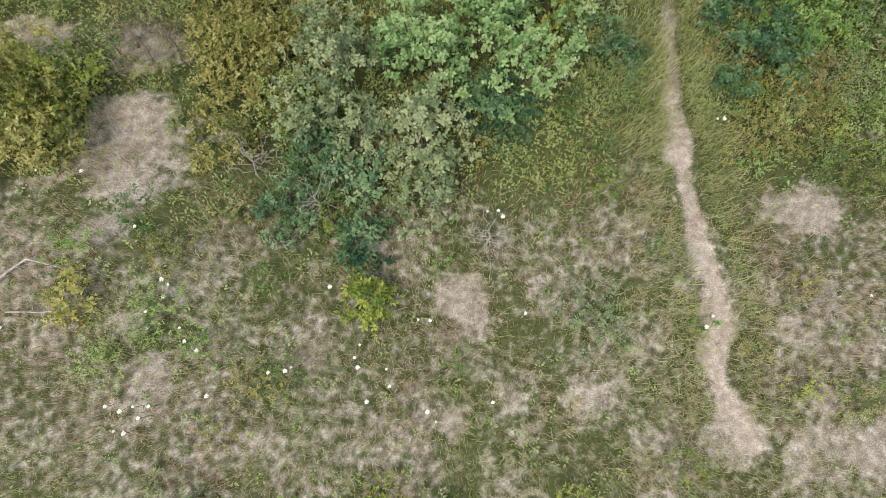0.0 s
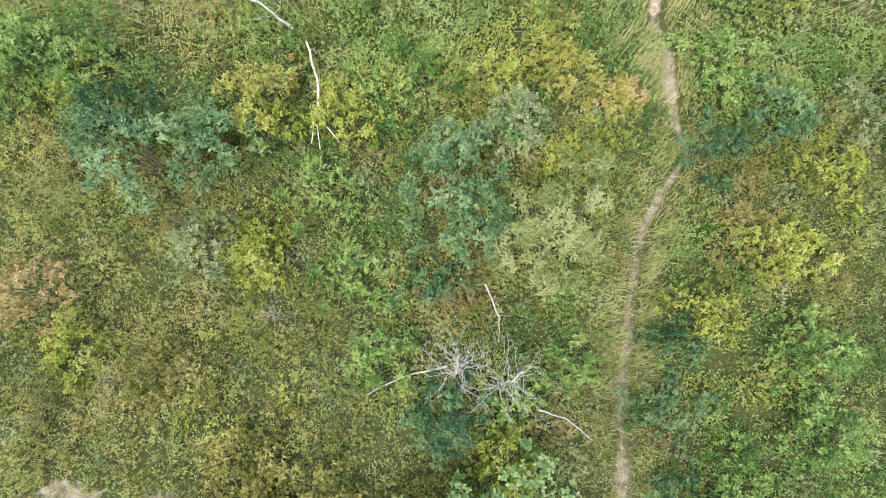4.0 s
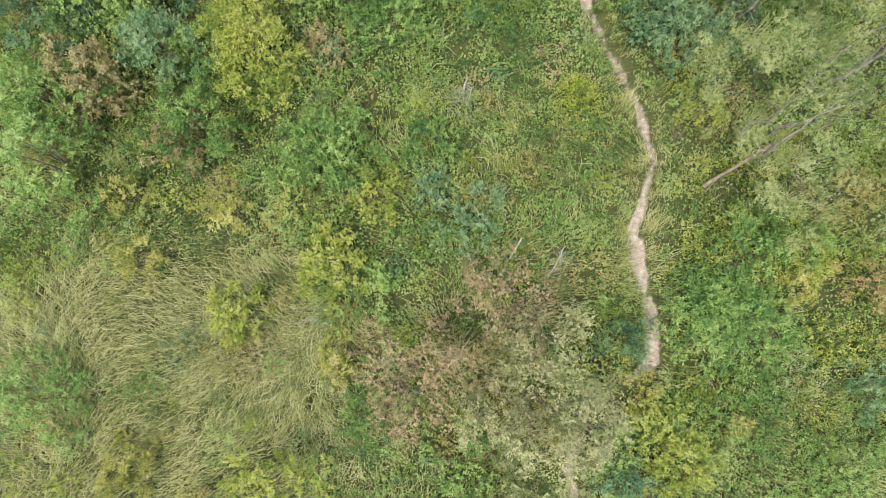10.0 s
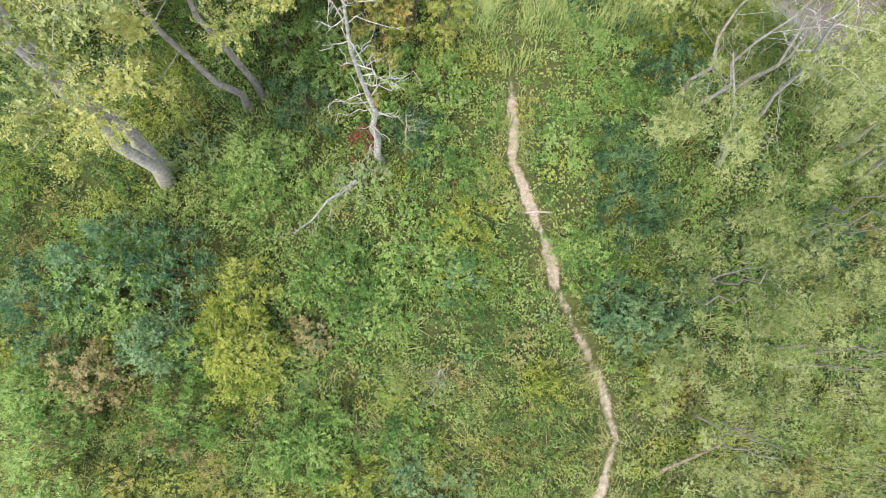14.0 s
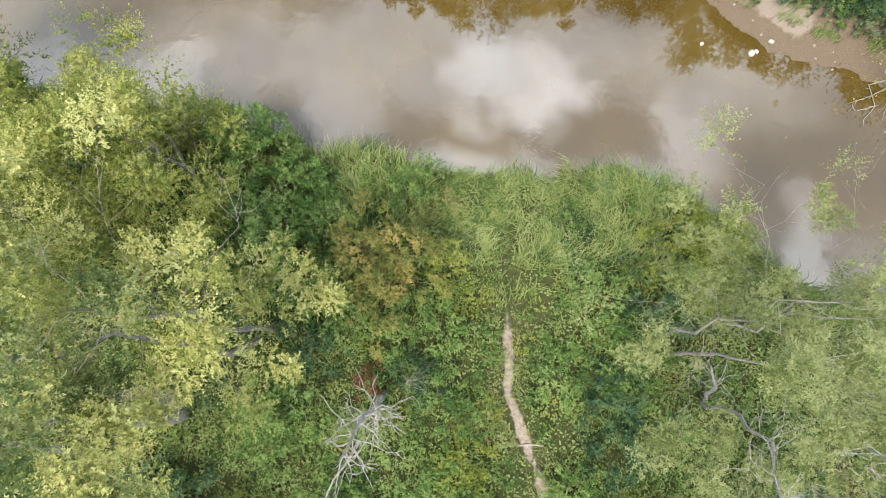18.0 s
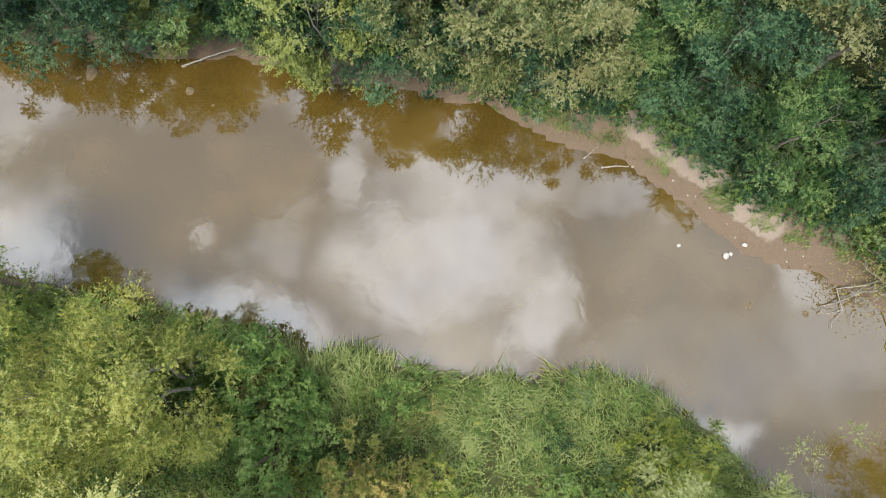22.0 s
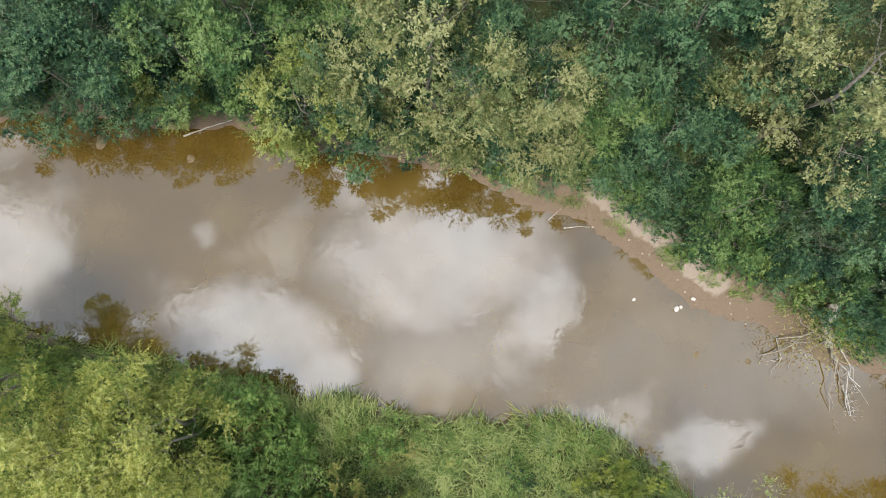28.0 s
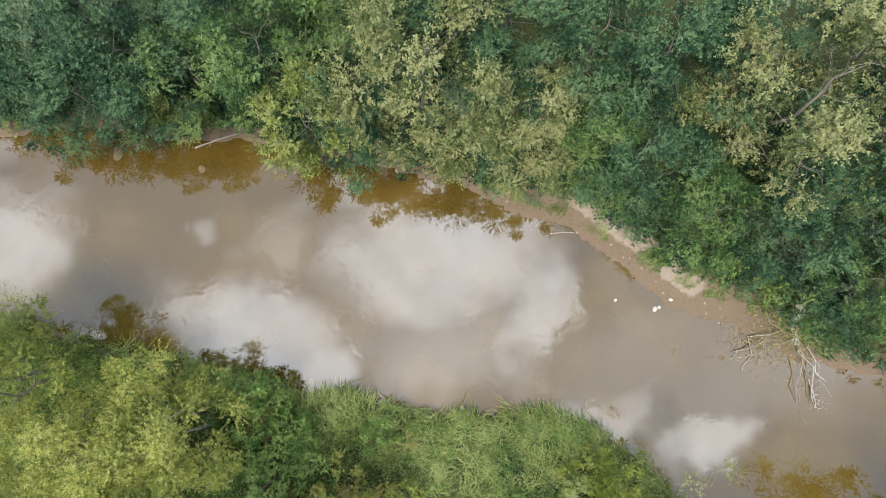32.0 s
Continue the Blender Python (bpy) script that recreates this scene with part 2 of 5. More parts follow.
SHRUBS['yellow'] = [(-5.46, 0.52, 0.33, 0.6), (4.37, 13.99, 0.53, 1.2), (3.23, 14.88, 0.54, 1), (-6.62, 18.93, 0.74, 1.2), (-7.2, 18.29, 0.36, 1), (-3.69, 13.89, 0.83, 1.5), (3.2, 15.01, 0.86, 1.1), (9.99, 19.7, 0.38, 0.9), (7.6, 20.57, 0.62, 0.7), (-4.04, 25.68, 0.61, 1.6), (-7.31, 26.39, 0.69, 1.2), (-1.12, 21.5, 0.47, 1.2), (-6.77, 24.59, 0.74, 1), (11.98, 23.62, 0.64, 1.3), (-6.36, 46.37, 0.43, 2.4)]
SHRUBS['green'] = [(6.2, 5.46, 0.97, 1), (1.88, 7.42, 0.65, 1), (3.02, 8.04, 0.66, 0.9), (-1.6, 10.03, 0.86, 0.9), (-0.83, 8.33, 0.84, 0.9), (-2.37, 11.91, 0.87, 1), (-0.64, 14.51, 1.02, 1.1), (-8.62, 15.02, 1.13, 1.6), (6.86, 14.94, 0.91, 1), (-5.53, 28.57, 1.28, 1.8), (-1.87, 27.6, 1.12, 1.6), (11.79, 24.65, 1.1, 1.6), (9.66, 22.64, 1.24, 1.4), (2.77, 18.61, 1.21, 1), (6.38, 18.73, 0.9, 1.2), (0.33, 20.6, 0.93, 0.9), (8.19, 8.08, 0.93, 1.2), (8.25, 6.54, 0.79, 1.2), (10.2, 22.66, 1.51, 1.6), (9.22, 22.3, 0.92, 1.3), (-0.26, 20.44, 0.76, 1), (-8.97, 15.04, 0.99, 1.4)]
SHRUBS['green'] += [(-9.27, 27.3, 1.6, 2.4), (-9.13, 20.65, 1.35, 1.2), (11.91, 15.33, 0.86, 1.3), (-8.49, 31.72, 0.98, 2.4), (-9.39, 29.2, 1.28, 2.4), (-4.96, 30.44, 0.99, 2), (-1.3, 27.57, 1.45, 1.9), (0.12, 23.73, 0.64, 1.2), (-0.95, 32.83, 1.37, 1.6), (0.41, 31.44, 1.19, 1.4), (2.14, 33.62, 1.57, 1.4), (10.44, 24.27, 1.27, 1.7), (9.46, 23.03, 1.1, 1.5), (-8.72, 32.54, 1.54, 2.4), (-7.5, 33.27, 1.22, 2.2), (-9.51, 29.48, 1.34, 2.3), (-4.89, 28.44, 1.01, 1.9), (-0.62, 32.6, 1.07, 1.5), (3.31, 33.14, 0.9, 1.3), (1.5, 28.02, 0.86, 1.3), (-1.21, 27.05, 1.02, 1.5), (7.62, 33.27, 1.08, 1.4), (-3.35, 35.48, 1.11, 1.8)]
SHRUBS['green'] += [(-3.11, 42.49, 1.15, 3.2), (-2.57, 41, 1.15, 2.8), (-3.63, 43.38, 1.25, 2.4), (-0.88, 40.35, 1.23, 2.2), (2.39, 37.42, 1.15, 1.4), (7.21, 33.56, 0.93, 1.3), (9.44, 38.09, 1.33, 1.6), (-2.39, 44.52, 1.2, 2.6), (-3.96, 44.89, 0.99, 2.8), (0.25, 39.72, 1.57, 2.2), (6.98, 37.58, 1.2, 1.2), (8.89, 40.2, 1.22, 1.2), (2.79, 39.18, 1.2, 1.5), (3.57, 36.02, 0.99, 1.2), (-3.09, 36.45, 1.33, 2.4), (-7.26, 32.61, 1.49, 2.2), (-2.52, 45.02, 1.07, 2), (-1.56, 43.37, 1.25, 2.4), (-3.61, 46.5, 0.86, 2.2), (-5.21, 46.7, 0.95, 2.6), (1.73, 44.58, 1.08, 1.6), (-6.61, 47.18, 0.98, 2.2), (-4.1, 46.45, 1.2, 3.3), (-4.7, 46.5, 0.9, 2.8), (-8.59, 46.8, 1.1, 1.6), (-10.11, 46.8, 1.09, 1.8)]
SHRUBS['bluegreen'] = [(-2.5, 1.96, 0.49, 0.6), (-1.28, 2.51, 0.45, 0.8), (-6.19, 12.47, 1.1, 2.4), (-4.44, 12.94, 0.71, 2), (0.61, 11.95, 1.02, 2.5), (1.12, 10.83, 0.69, 2.2), (0.19, 6.86, 0.58, 1), (8.07, 13.65, 0.76, 1.2), (-4.99, 12.99, 0.68, 1.6), (6.49, 18.32, 0.6, 1.7), (-6.22, 30.65, 1.06, 2.2), (3.35, 32.91, 0.87, 1.3), (8.55, 31.4, 1.0, 2.0), (1.66, 26.64, 0.6, 1.1), (2.71, 25.47, 0.98, 1.3), (13.71, 20.74, 0.77, 1.6), (-6.29, 30.81, 1.11, 2.2), (9.3, 30.9, 1.1, 2.0), (-7.9, 33.12, 1.43, 3.2)]
SHRUBS['goldenrod'] = [(-3.47, 4.81, 0.86, 0.7), (-3.52, 3.38, 0.74, 0.6), (-3.27, 4.63, 1.01, 0.7), (-3.63, 6.1, 0.95, 0.7), (-2.23, 5.46, 0.83, 0.7)]
SHRUBS['olive'] = [(-5.72, 7.66, 0.94, 0.9), (7.21, 11, 0.99, 0.9), (-4.76, 17.27, 0.88, 1.2), (13.39, 26.16, 0.97, 1.6), (-3.86, 45.23, 0.75, 1.8)]
SHRUBS['willow'] = [(2.68, 10.74, 1.15, 2.8), (2.4, 10.4, 0.8, 2.4), (3.6, 12.1, 0.6, 1.8)]
SHRUBS['orange'] = [(-8.28, 9.52, 0.76, 1.6), (4.56, 14.14, 0.43, 0.9), (13.97, 23.53, 0.66, 1.6)]
SHRUBS['tan'] = [(-8.44, 29.91, 1.14, 2.2), (-5.81, 27.84, 0.82, 1.5), (-8.22, 29.31, 0.86, 1.8), (-1.49, 30.82, 0.62, 1.4)]
SHRUBS['red'] = [(0.2, 37.35, 0.53, 1.4)]
SHRUBS['maple'] = [(0.24, 41.93, 1.38, 4.8), (1.7, 41.77, 1.3, 4.5), (0.75, 40.7, 1.31, 4.2)]

WATER = -0.38
NB, FB, TR = np.array(NEAR_BANK + [(16.6, 40.7), (20, 39.6), (26, 39.4), (34, 37.5), (48, 34)]), np.array(FAR_BANK + [(40, 44.5), (60, 43)]), np.array(TRAIL)
NB = np.vstack([[(-60, 60), (-30, 54.5)], NB]); FB = np.vstack([[(-60, 70), (-35, 63)], FB])


def smooth(a, b, v):
    t = np.clip((v - a) / (b - a), 0, 1)
    return t * t * (3 - 2 * t)


def wobble(x, y, scale, seed=0.0):
    """Smooth uneven values of about -1 to 1."""
    k = 1.0 / (2.2 * scale)
    u, v = np.asarray(x, float) * k + 17.3 * seed, np.asarray(y, float) * k - 11.9 * seed
    i, j = np.floor(u), np.floor(v)

    def corner(a, b):
        h = np.sin(a * 127.1 + b * 311.7 + 5.3) * 43758.5453
        return 2.0 * (h - np.floor(h)) - 1.0

    f, g = u - i, v - j
    f, g = f * f * (3 - 2 * f), g * g * (3 - 2 * g)
    low = corner(i, j) * (1 - f) + corner(i + 1, j) * f
    high = corner(i, j + 1) * (1 - f) + corner(i + 1, j + 1) * f
    return low * (1 - g) + high * g


def near_y(x):
    return np.interp(x, NB[:, 0], NB[:, 1]) + 0.10 * wobble(x, 0 * x, 0.35) + 0.05 * wobble(x, 0 * x + 3, 0.12)


def far_y(x):
    return np.interp(x, FB[:, 0], FB[:, 1]) + 0.08 * wobble(x, 0 * x + 5, 0.5)


def base_height(x, y):
    return 0.9 * np.clip((9 - y) / 8, 0, 1) * (1 + 0.6 * np.clip(-x / 5, 0, 1)) * np.clip((y + 60) / 50, 0, 1)


def river_side(x, y):
    """Metres into the water from the nearer bank; less than 0 on land."""
    return np.minimum(y - near_y(x), far_y(x) - y)


def height(x, y):
    x, y = np.asarray(x, float), np.asarray(y, float)
    n, s = y - near_y(x), far_y(x) - y
    into = np.minimum(n, s)
    land = base_height(x, y) + 0.05 * wobble(x, y, 0.9) + 0.03 * wobble(x, y, 0.3, 2)
    farland = WATER + 0.7 * smooth(0, 3.0, -s) + 0.9 * smooth(2, 12, -s) + 0.04 * wobble(x, y, 0.4)
    land = np.where(s < n, farland, np.where(n > -0.45, land + (WATER - land) * smooth(-0.45, 0, n), land))
    return np.where(into > 0, WATER - 0.05 - 0.55 * smooth(0, 1.8, into), land)


def trail_gap(x, y):
    """Metres to the middle of the trail."""
    p = np.stack([np.asarray(x, float), np.asarray(y, float)], -1)
    best = np.full(p.shape[:-1], 1e9)
    for a, b in zip(TR[:-1], TR[1:]):
        ab = b - a
        t = np.clip(((p - a) @ ab) / max(ab @ ab, 1e-9), 0, 1)
        best = np.minimum(best, np.hypot(*np.moveaxis(p - a - t[..., None] * ab, -1, 0)))
    return best


def bareness(x, y):
    v = np.zeros(np.shape(x))
    for cx, cy, rx, ry in BARE:
        d = np.hypot((x - cx) / rx, (y - cy) / ry) + 0.4 * wobble(x, y, 0.55, cx) + 0.65 * wobble(x, y, 0.25, cx) + 0.45 * wobble(x, y, 0.10, cy) + 0.3 * wobble(x, y, 0.05, cx)
        v = np.maximum(v, 0.9 * smooth(1.8, 0.2, d))
    return v


# ---- materials ----
def nodes_of(name):
    m = bpy.data.materials.new(name)
    m.use_nodes = True
    m.node_tree.nodes.clear()
    return m, m.node_tree.nodes.new, m.node_tree.links.new


def ramp(N, stops):
    r = N("ShaderNodeValToRGB")
    el = r.color_ramp.elements
    while len(el) < len(stops):
        el.new(0.5)
    for e, (p, c) in zip(el, stops):
        e.position, e.color = p, (*c, 1)
    return r


def leaf_material(name, dark, mid, light, through_light=0.30, spots=None):
    dark, mid, light = [(c[0] * 1.15, c[1], c[2] * 1.16) for c in (dark, mid, light)]
    m, N, L = nodes_of(name)
    geo, pos = N("ShaderNodeNewGeometry"), N("ShaderNodeObjectInfo")
    at = N("ShaderNodeAttribute"); at.attribute_name = "tint"
    big = N("ShaderNodeTexNoise"); big.inputs["Scale"].default_value = 0.7; big.inputs["Detail"].default_value = 3
    L(geo.outputs["Position"], big.inputs["Vector"])
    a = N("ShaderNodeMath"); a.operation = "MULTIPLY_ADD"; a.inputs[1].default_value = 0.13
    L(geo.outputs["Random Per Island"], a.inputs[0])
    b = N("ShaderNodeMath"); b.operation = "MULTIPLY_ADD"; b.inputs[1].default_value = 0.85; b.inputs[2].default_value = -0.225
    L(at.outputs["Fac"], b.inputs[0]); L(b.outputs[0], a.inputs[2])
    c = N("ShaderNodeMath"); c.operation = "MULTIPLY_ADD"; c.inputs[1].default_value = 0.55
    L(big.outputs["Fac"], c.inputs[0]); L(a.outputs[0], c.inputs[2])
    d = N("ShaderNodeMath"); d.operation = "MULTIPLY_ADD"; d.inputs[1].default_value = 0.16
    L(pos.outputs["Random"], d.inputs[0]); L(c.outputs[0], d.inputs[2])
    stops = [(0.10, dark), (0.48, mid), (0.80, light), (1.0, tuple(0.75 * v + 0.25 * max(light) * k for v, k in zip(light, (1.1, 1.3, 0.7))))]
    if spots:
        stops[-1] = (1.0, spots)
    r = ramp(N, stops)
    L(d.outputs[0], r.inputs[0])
    pr, tl, mx, out = N("ShaderNodeBsdfPrincipled"), N("ShaderNodeBsdfTranslucent"), N("ShaderNodeMixShader"), N("ShaderNodeOutputMaterial")
    pr.inputs["Roughness"].default_value = 0.55
    pr.inputs["Specular IOR Level"].default_value = 0.25
    vein = N("ShaderNodeTexNoise"); vein.inputs["Scale"].default_value = 60
    L(geo.outputs["Position"], vein.inputs["Vector"])
    bp = N("ShaderNodeBump"); bp.inputs["Strength"].default_value = 0.15; bp.inputs["Distance"].default_value = 0.01
    L(vein.outputs["Fac"], bp.inputs["Height"]); L(bp.outputs[0], pr.inputs["Normal"])
    hs = N("ShaderNodeHueSaturation"); hs.inputs["Saturation"].default_value = 1.15; hs.inputs["Value"].default_value = 1.25
    L(r.outputs[0], pr.inputs["Base Color"]); L(r.outputs[0], hs.inputs["Color"]); L(hs.outputs[0], tl.inputs["Color"])
    mx.inputs[0].default_value = through_light
    L(pr.outputs[0], mx.inputs[1]); L(tl.outputs[0], mx.inputs[2]); L(mx.outputs[0], out.inputs["Surface"])
    return m


LEAF = {
    "green": leaf_material("green leaves", (0.030, 0.086, 0.020), (0.094, 0.200, 0.042), (0.205, 0.325, 0.080)),
    "dark": leaf_material("dark green leaves", (0.006, 0.030, 0.013), (0.030, 0.090, 0.034), (0.110, 0.205, 0.078)),
    "bluegreen": leaf_material("blue-green leaves", (0.032, 0.088, 0.034), (0.084, 0.180, 0.074), (0.175, 0.288, 0.122)),
    "yelgreen": leaf_material("yellow-green leaves", (0.050, 0.105, 0.016), (0.145, 0.220, 0.030), (0.275, 0.335, 0.062)),
    "yellow": leaf_material("yellow leaves", (0.080, 0.125, 0.022), (0.195, 0.238, 0.045), (0.315, 0.335, 0.088)),
    "poplar": leaf_material("poplar leaves", (0.060, 0.145, 0.042), (0.145, 0.275, 0.088), (0.240, 0.370, 0.135)),
    "willow": leaf_material("willow leaves", (0.062, 0.112, 0.026), (0.148, 0.212, 0.058), (0.255, 0.318, 0.115)),
    "pale": leaf_material("pale olive leaves", (0.070, 0.118, 0.048), (0.158, 0.232, 0.096), (0.265, 0.338, 0.155)),
    "olive": leaf_material("olive leaves", (0.060, 0.085, 0.022), (0.150, 0.172, 0.042), (0.270, 0.272, 0.085)),
    "tan": leaf_material("browning leaves", (0.085, 0.090, 0.032), (0.180, 0.178, 0.068), (0.285, 0.270, 0.115)),
    "orange": leaf_material("orange autumn leaves", (0.110, 0.104, 0.030), (0.235, 0.208, 0.070), (0.355, 0.315, 0.138)),
    "red": leaf_material("red autumn leaves", (0.075, 0.032, 0.018), (0.140, 0.058, 0.032), (0.200, 0.110, 0.050)),
    "maple": leaf_material("turning leaves", (0.054, 0.105, 0.020), (0.150, 0.200, 0.042), (0.285, 0.290, 0.080), spots=(0.37, 0.27, 0.09)),
    "cottonwood": leaf_material("cottonwood leaves", (0.100, 0.155, 0.030), (0.240, 0.305, 0.070), (0.410, 0.455, 0.140)),
    "silver": leaf_material("grey-green cottonwood leaves", (0.048, 0.092, 0.022), (0.122, 0.182, 0.048), (0.235, 0.295, 0.098)),
    "fartree": leaf_material("river tree leaves", (0.024, 0.054, 0.015), (0.094, 0.142, 0.042), (0.232, 0.272, 0.104)),
    "fardark": leaf_material("deep green river tree leaves", (0.003, 0.018, 0.008), (0.017, 0.060, 0.025), (0.074, 0.160, 0.062), 0.2),
    "fargreen": leaf_material("green river tree leaves", (0.010, 0.038, 0.011), (0.044, 0.112, 0.029), (0.128, 0.225, 0.062), 0.2),
    "fargold": leaf_material("yellow-green river tree leaves", (0.028, 0.066, 0.013), (0.094, 0.150, 0.029), (0.215, 0.280, 0.066), 0.22),
    "farblue": leaf_material("blue-green river tree leaves", (0.018, 0.056, 0.026), (0.060, 0.138, 0.066), (0.165, 0.260, 0.130), 0.22),
    "goldenrod": leaf_material("goldenrod leaves", (0.048, 0.072, 0.016), (0.150, 0.180, 0.038), (0.285, 0.295, 0.085)),
    "bramble": leaf_material("bramble leaves", (0.028, 0.070, 0.018), (0.086, 0.160, 0.036), (0.200, 0.285, 0.075)),
    "grass": leaf_material("long grass blades", (0.075, 0.115, 0.026), (0.170, 0.225, 0.062), (0.310, 0.342, 0.135)),
    "bankgrass": leaf_material("lush bank grass blades", (0.044, 0.096, 0.020), (0.114, 0.192, 0.044), (0.230, 0.310, 0.090)),
    "hawthorn": leaf_material("hawthorn leaves", (0.090, 0.118, 0.042), (0.200, 0.242, 0.094), (0.320, 0.360, 0.160)),
    "russet": leaf_material("russet leaves", (0.100, 0.092, 0.040), (0.215, 0.192, 0.085), (0.320, 0.290, 0.148)),
    "banktree": leaf_material("bank tree leaves", (0.050, 0.104, 0.020), (0.142, 0.215, 0.040), (0.305, 0.355, 0.078)),
    "drygrass": leaf_material("dry grass blades", (0.115, 0.096, 0.046), (0.235, 0.200, 0.105), (0.370, 0.325, 0.195)),
}


def wood_material(name, dark, light, scale=9.0):
    m, N, L = nodes_of(name)
    geo = N("ShaderNodeNewGeometry")
    n1, n2 = N("ShaderNodeTexNoise"), N("ShaderNodeTexNoise")
    n1.inputs["Scale"].default_value, n2.inputs["Scale"].default_value = scale, scale * 6
    n1.inputs["Detail"].default_value = 6
    L(geo.outputs["Position"], n1.inputs["Vector"]); L(geo.outputs["Position"], n2.inputs["Vector"])
    r = ramp(N, [(0.3, dark), (0.68, light)])
    L(n1.outputs["Fac"], r.inputs[0])
    bp = N("ShaderNodeBump"); bp.inputs["Strength"].default_value = 0.6; bp.inputs["Distance"].default_value = 0.02
    L(n2.outputs["Fac"], bp.inputs["Height"])
    pr, out = N("ShaderNodeBsdfPrincipled"), N("ShaderNodeOutputMaterial")
    pr.inputs["Roughness"].default_value = 0.85
    L(r.outputs[0], pr.inputs["Base Color"]); L(bp.outputs[0], pr.inputs["Normal"]); L(pr.outputs[0], out.inputs["Surface"])
    return m


BARK = wood_material("grey-brown bark", (0.13, 0.112, 0.092), (0.30, 0.272, 0.235))
TWIG = wood_material("brown twig", (0.09, 0.065, 0.045), (0.22, 0.17, 0.125))
PALE_BRANCH = wood_material("pale grey branch", (0.20, 0.18, 0.15), (0.42, 0.39, 0.34))
DEAD = wood_material("weathered dead wood", (0.19, 0.175, 0.155), (0.44, 0.42, 0.385))
BIRCH = wood_material("white bark", (0.32, 0.31, 0.28), (0.66, 0.65, 0.61))
STONE = wood_material("pale stone", (0.32, 0.30, 0.27), (0.60, 0.58, 0.54), 14)
SHORE_STONE = wood_material("dusty stone", (0.20, 0.165, 0.13), (0.40, 0.35, 0.29), 14)
BROWN_STONE = wood_material("muddy stone", (0.085, 0.062, 0.030), (0.17, 0.130, 0.075), 10)
PETAL = wood_material("white flower head", (0.66, 0.66, 0.58), (0.86, 0.86, 0.80), 80)


def ground_material():
    m, N, L = nodes_of("soil and litter")
    geo = N("ShaderNodeNewGeometry")

    def noise_tex(scale, detail=6):
        n = N("ShaderNodeTexNoise")
        n.inputs["Scale"].default_value, n.inputs["Detail"].default_value = scale, detail
        L(geo.outputs["Position"], n.inputs["Vector"])
        return n

    def attr(name):
        a = N("ShaderNodeAttribute"); a.attribute_name = name
        return a.outputs["Fac"]

    def mixed(fac, a, b):
        x = N("ShaderNodeMix"); x.data_type = "RGBA"
        L(fac, x.inputs["Factor"]); L(a, x.inputs["A"]); L(b, x.inputs["B"])
        return x.outputs["Result"]

    def broken(fac, n, amount=0.5):
        """A mask with an edge frayed by noise."""
        k = N("ShaderNodeMath"); k.operation = "MULTIPLY_ADD"; k.inputs[1].default_value = amount; L(n.outputs["Fac"], k.inputs[0])
        s = N("ShaderNodeMath"); s.operation = "SUBTRACT"; L(fac, s.inputs[0]); s.inputs[1].default_value = amount * 0.5; L(s.outputs[0], k.inputs[2])
        mr = N("ShaderNodeMapRange"); mr.interpolation_type = "SMOOTHSTEP"
        mr.inputs["From Min"].default_value, mr.inputs["From Max"].default_value = 0.3, 0.7
        L(k.outputs[0], mr.inputs["Value"])
        return mr.outputs[0]

    fine, mid, wide = noise_tex(42, 8), noise_tex(7), noise_tex(0.8, 4)
    litter = ramp(N, [(0.3, (0.022, 0.026, 0.011)), (0.5, (0.058, 0.060, 0.024)), (0.75, (0.120, 0.108, 0.052))])
    L(fine.outputs["Fac"], litter.inputs[0])
    moss = ramp(N, [(0.35, (0.030, 0.046, 0.013)), (0.7, (0.085, 0.105, 0.032))]); L(mid.outputs["Fac"], moss.inputs[0])
    soil = mixed(wide.outputs["Fac"], litter.outputs[0], moss.outputs[0])
    dry = ramp(N, [(0.32, (0.095, 0.080, 0.058)), (0.5, (0.215, 0.186, 0.148)), (0.66, (0.400, 0.364, 0.318))])
    path = ramp(N, [(0.32, (0.150, 0.118, 0.090)), (0.5, (0.275, 0.230, 0.186)), (0.68, (0.450, 0.392, 0.335))])
    pn = N("ShaderNodeMath"); pn.operation = "ADD"; L(mid.outputs["Fac"], pn.inputs[0]); L(fine.outputs["Fac"], pn.inputs[1])
    ph = N("ShaderNodeMath"); ph.operation = "MULTIPLY"; ph.inputs[1].default_value = 0.5; L(pn.outputs[0], ph.inputs[0]); L(ph.outputs[0], path.inputs[0]); L(ph.outputs[0], dry.inputs[0])
    shore = ramp(N, [(0.3, (0.080, 0.057, 0.038)), (0.5, (0.150, 0.112, 0.080)), (0.72, (0.240, 0.190, 0.142))]); L(fine.outputs["Fac"], shore.inputs[0])
    sand = ramp(N, [(0.3, (0.165, 0.132, 0.105)), (0.7, (0.335, 0.282, 0.235))]); L(fine.outputs["Fac"], sand.inputs[0])
    c = mixed(broken(attr("bare"), mid, 0.9), soil, dry.outputs[0])
    c = mixed(broken(attr("shore"), mid, 0.4), c, shore.outputs[0])
    c = mixed(broken(attr("sand"), mid, 0.6), c, sand.outputs[0])
    both = N("ShaderNodeMath"); both.operation = "ADD"; L(broken(attr("trail"), mid, 0.4), both.inputs[0]); L(broken(attr("trail"), fine, 0.9), both.inputs[1])
    half = N("ShaderNodeMath"); half.operation = "MULTIPLY"; half.inputs[1].default_value = 0.5; L(both.outputs[0], half.inputs[0])
    c = mixed(half.outputs[0], c, path.outputs[0])
    bp = N("ShaderNodeBump"); bp.inputs["Strength"].default_value = 0.7; bp.inputs["Distance"].default_value = 0.03
    L(fine.outputs["Fac"], bp.inputs["Height"])
    pr, out = N("ShaderNodeBsdfPrincipled"), N("ShaderNodeOutputMaterial")
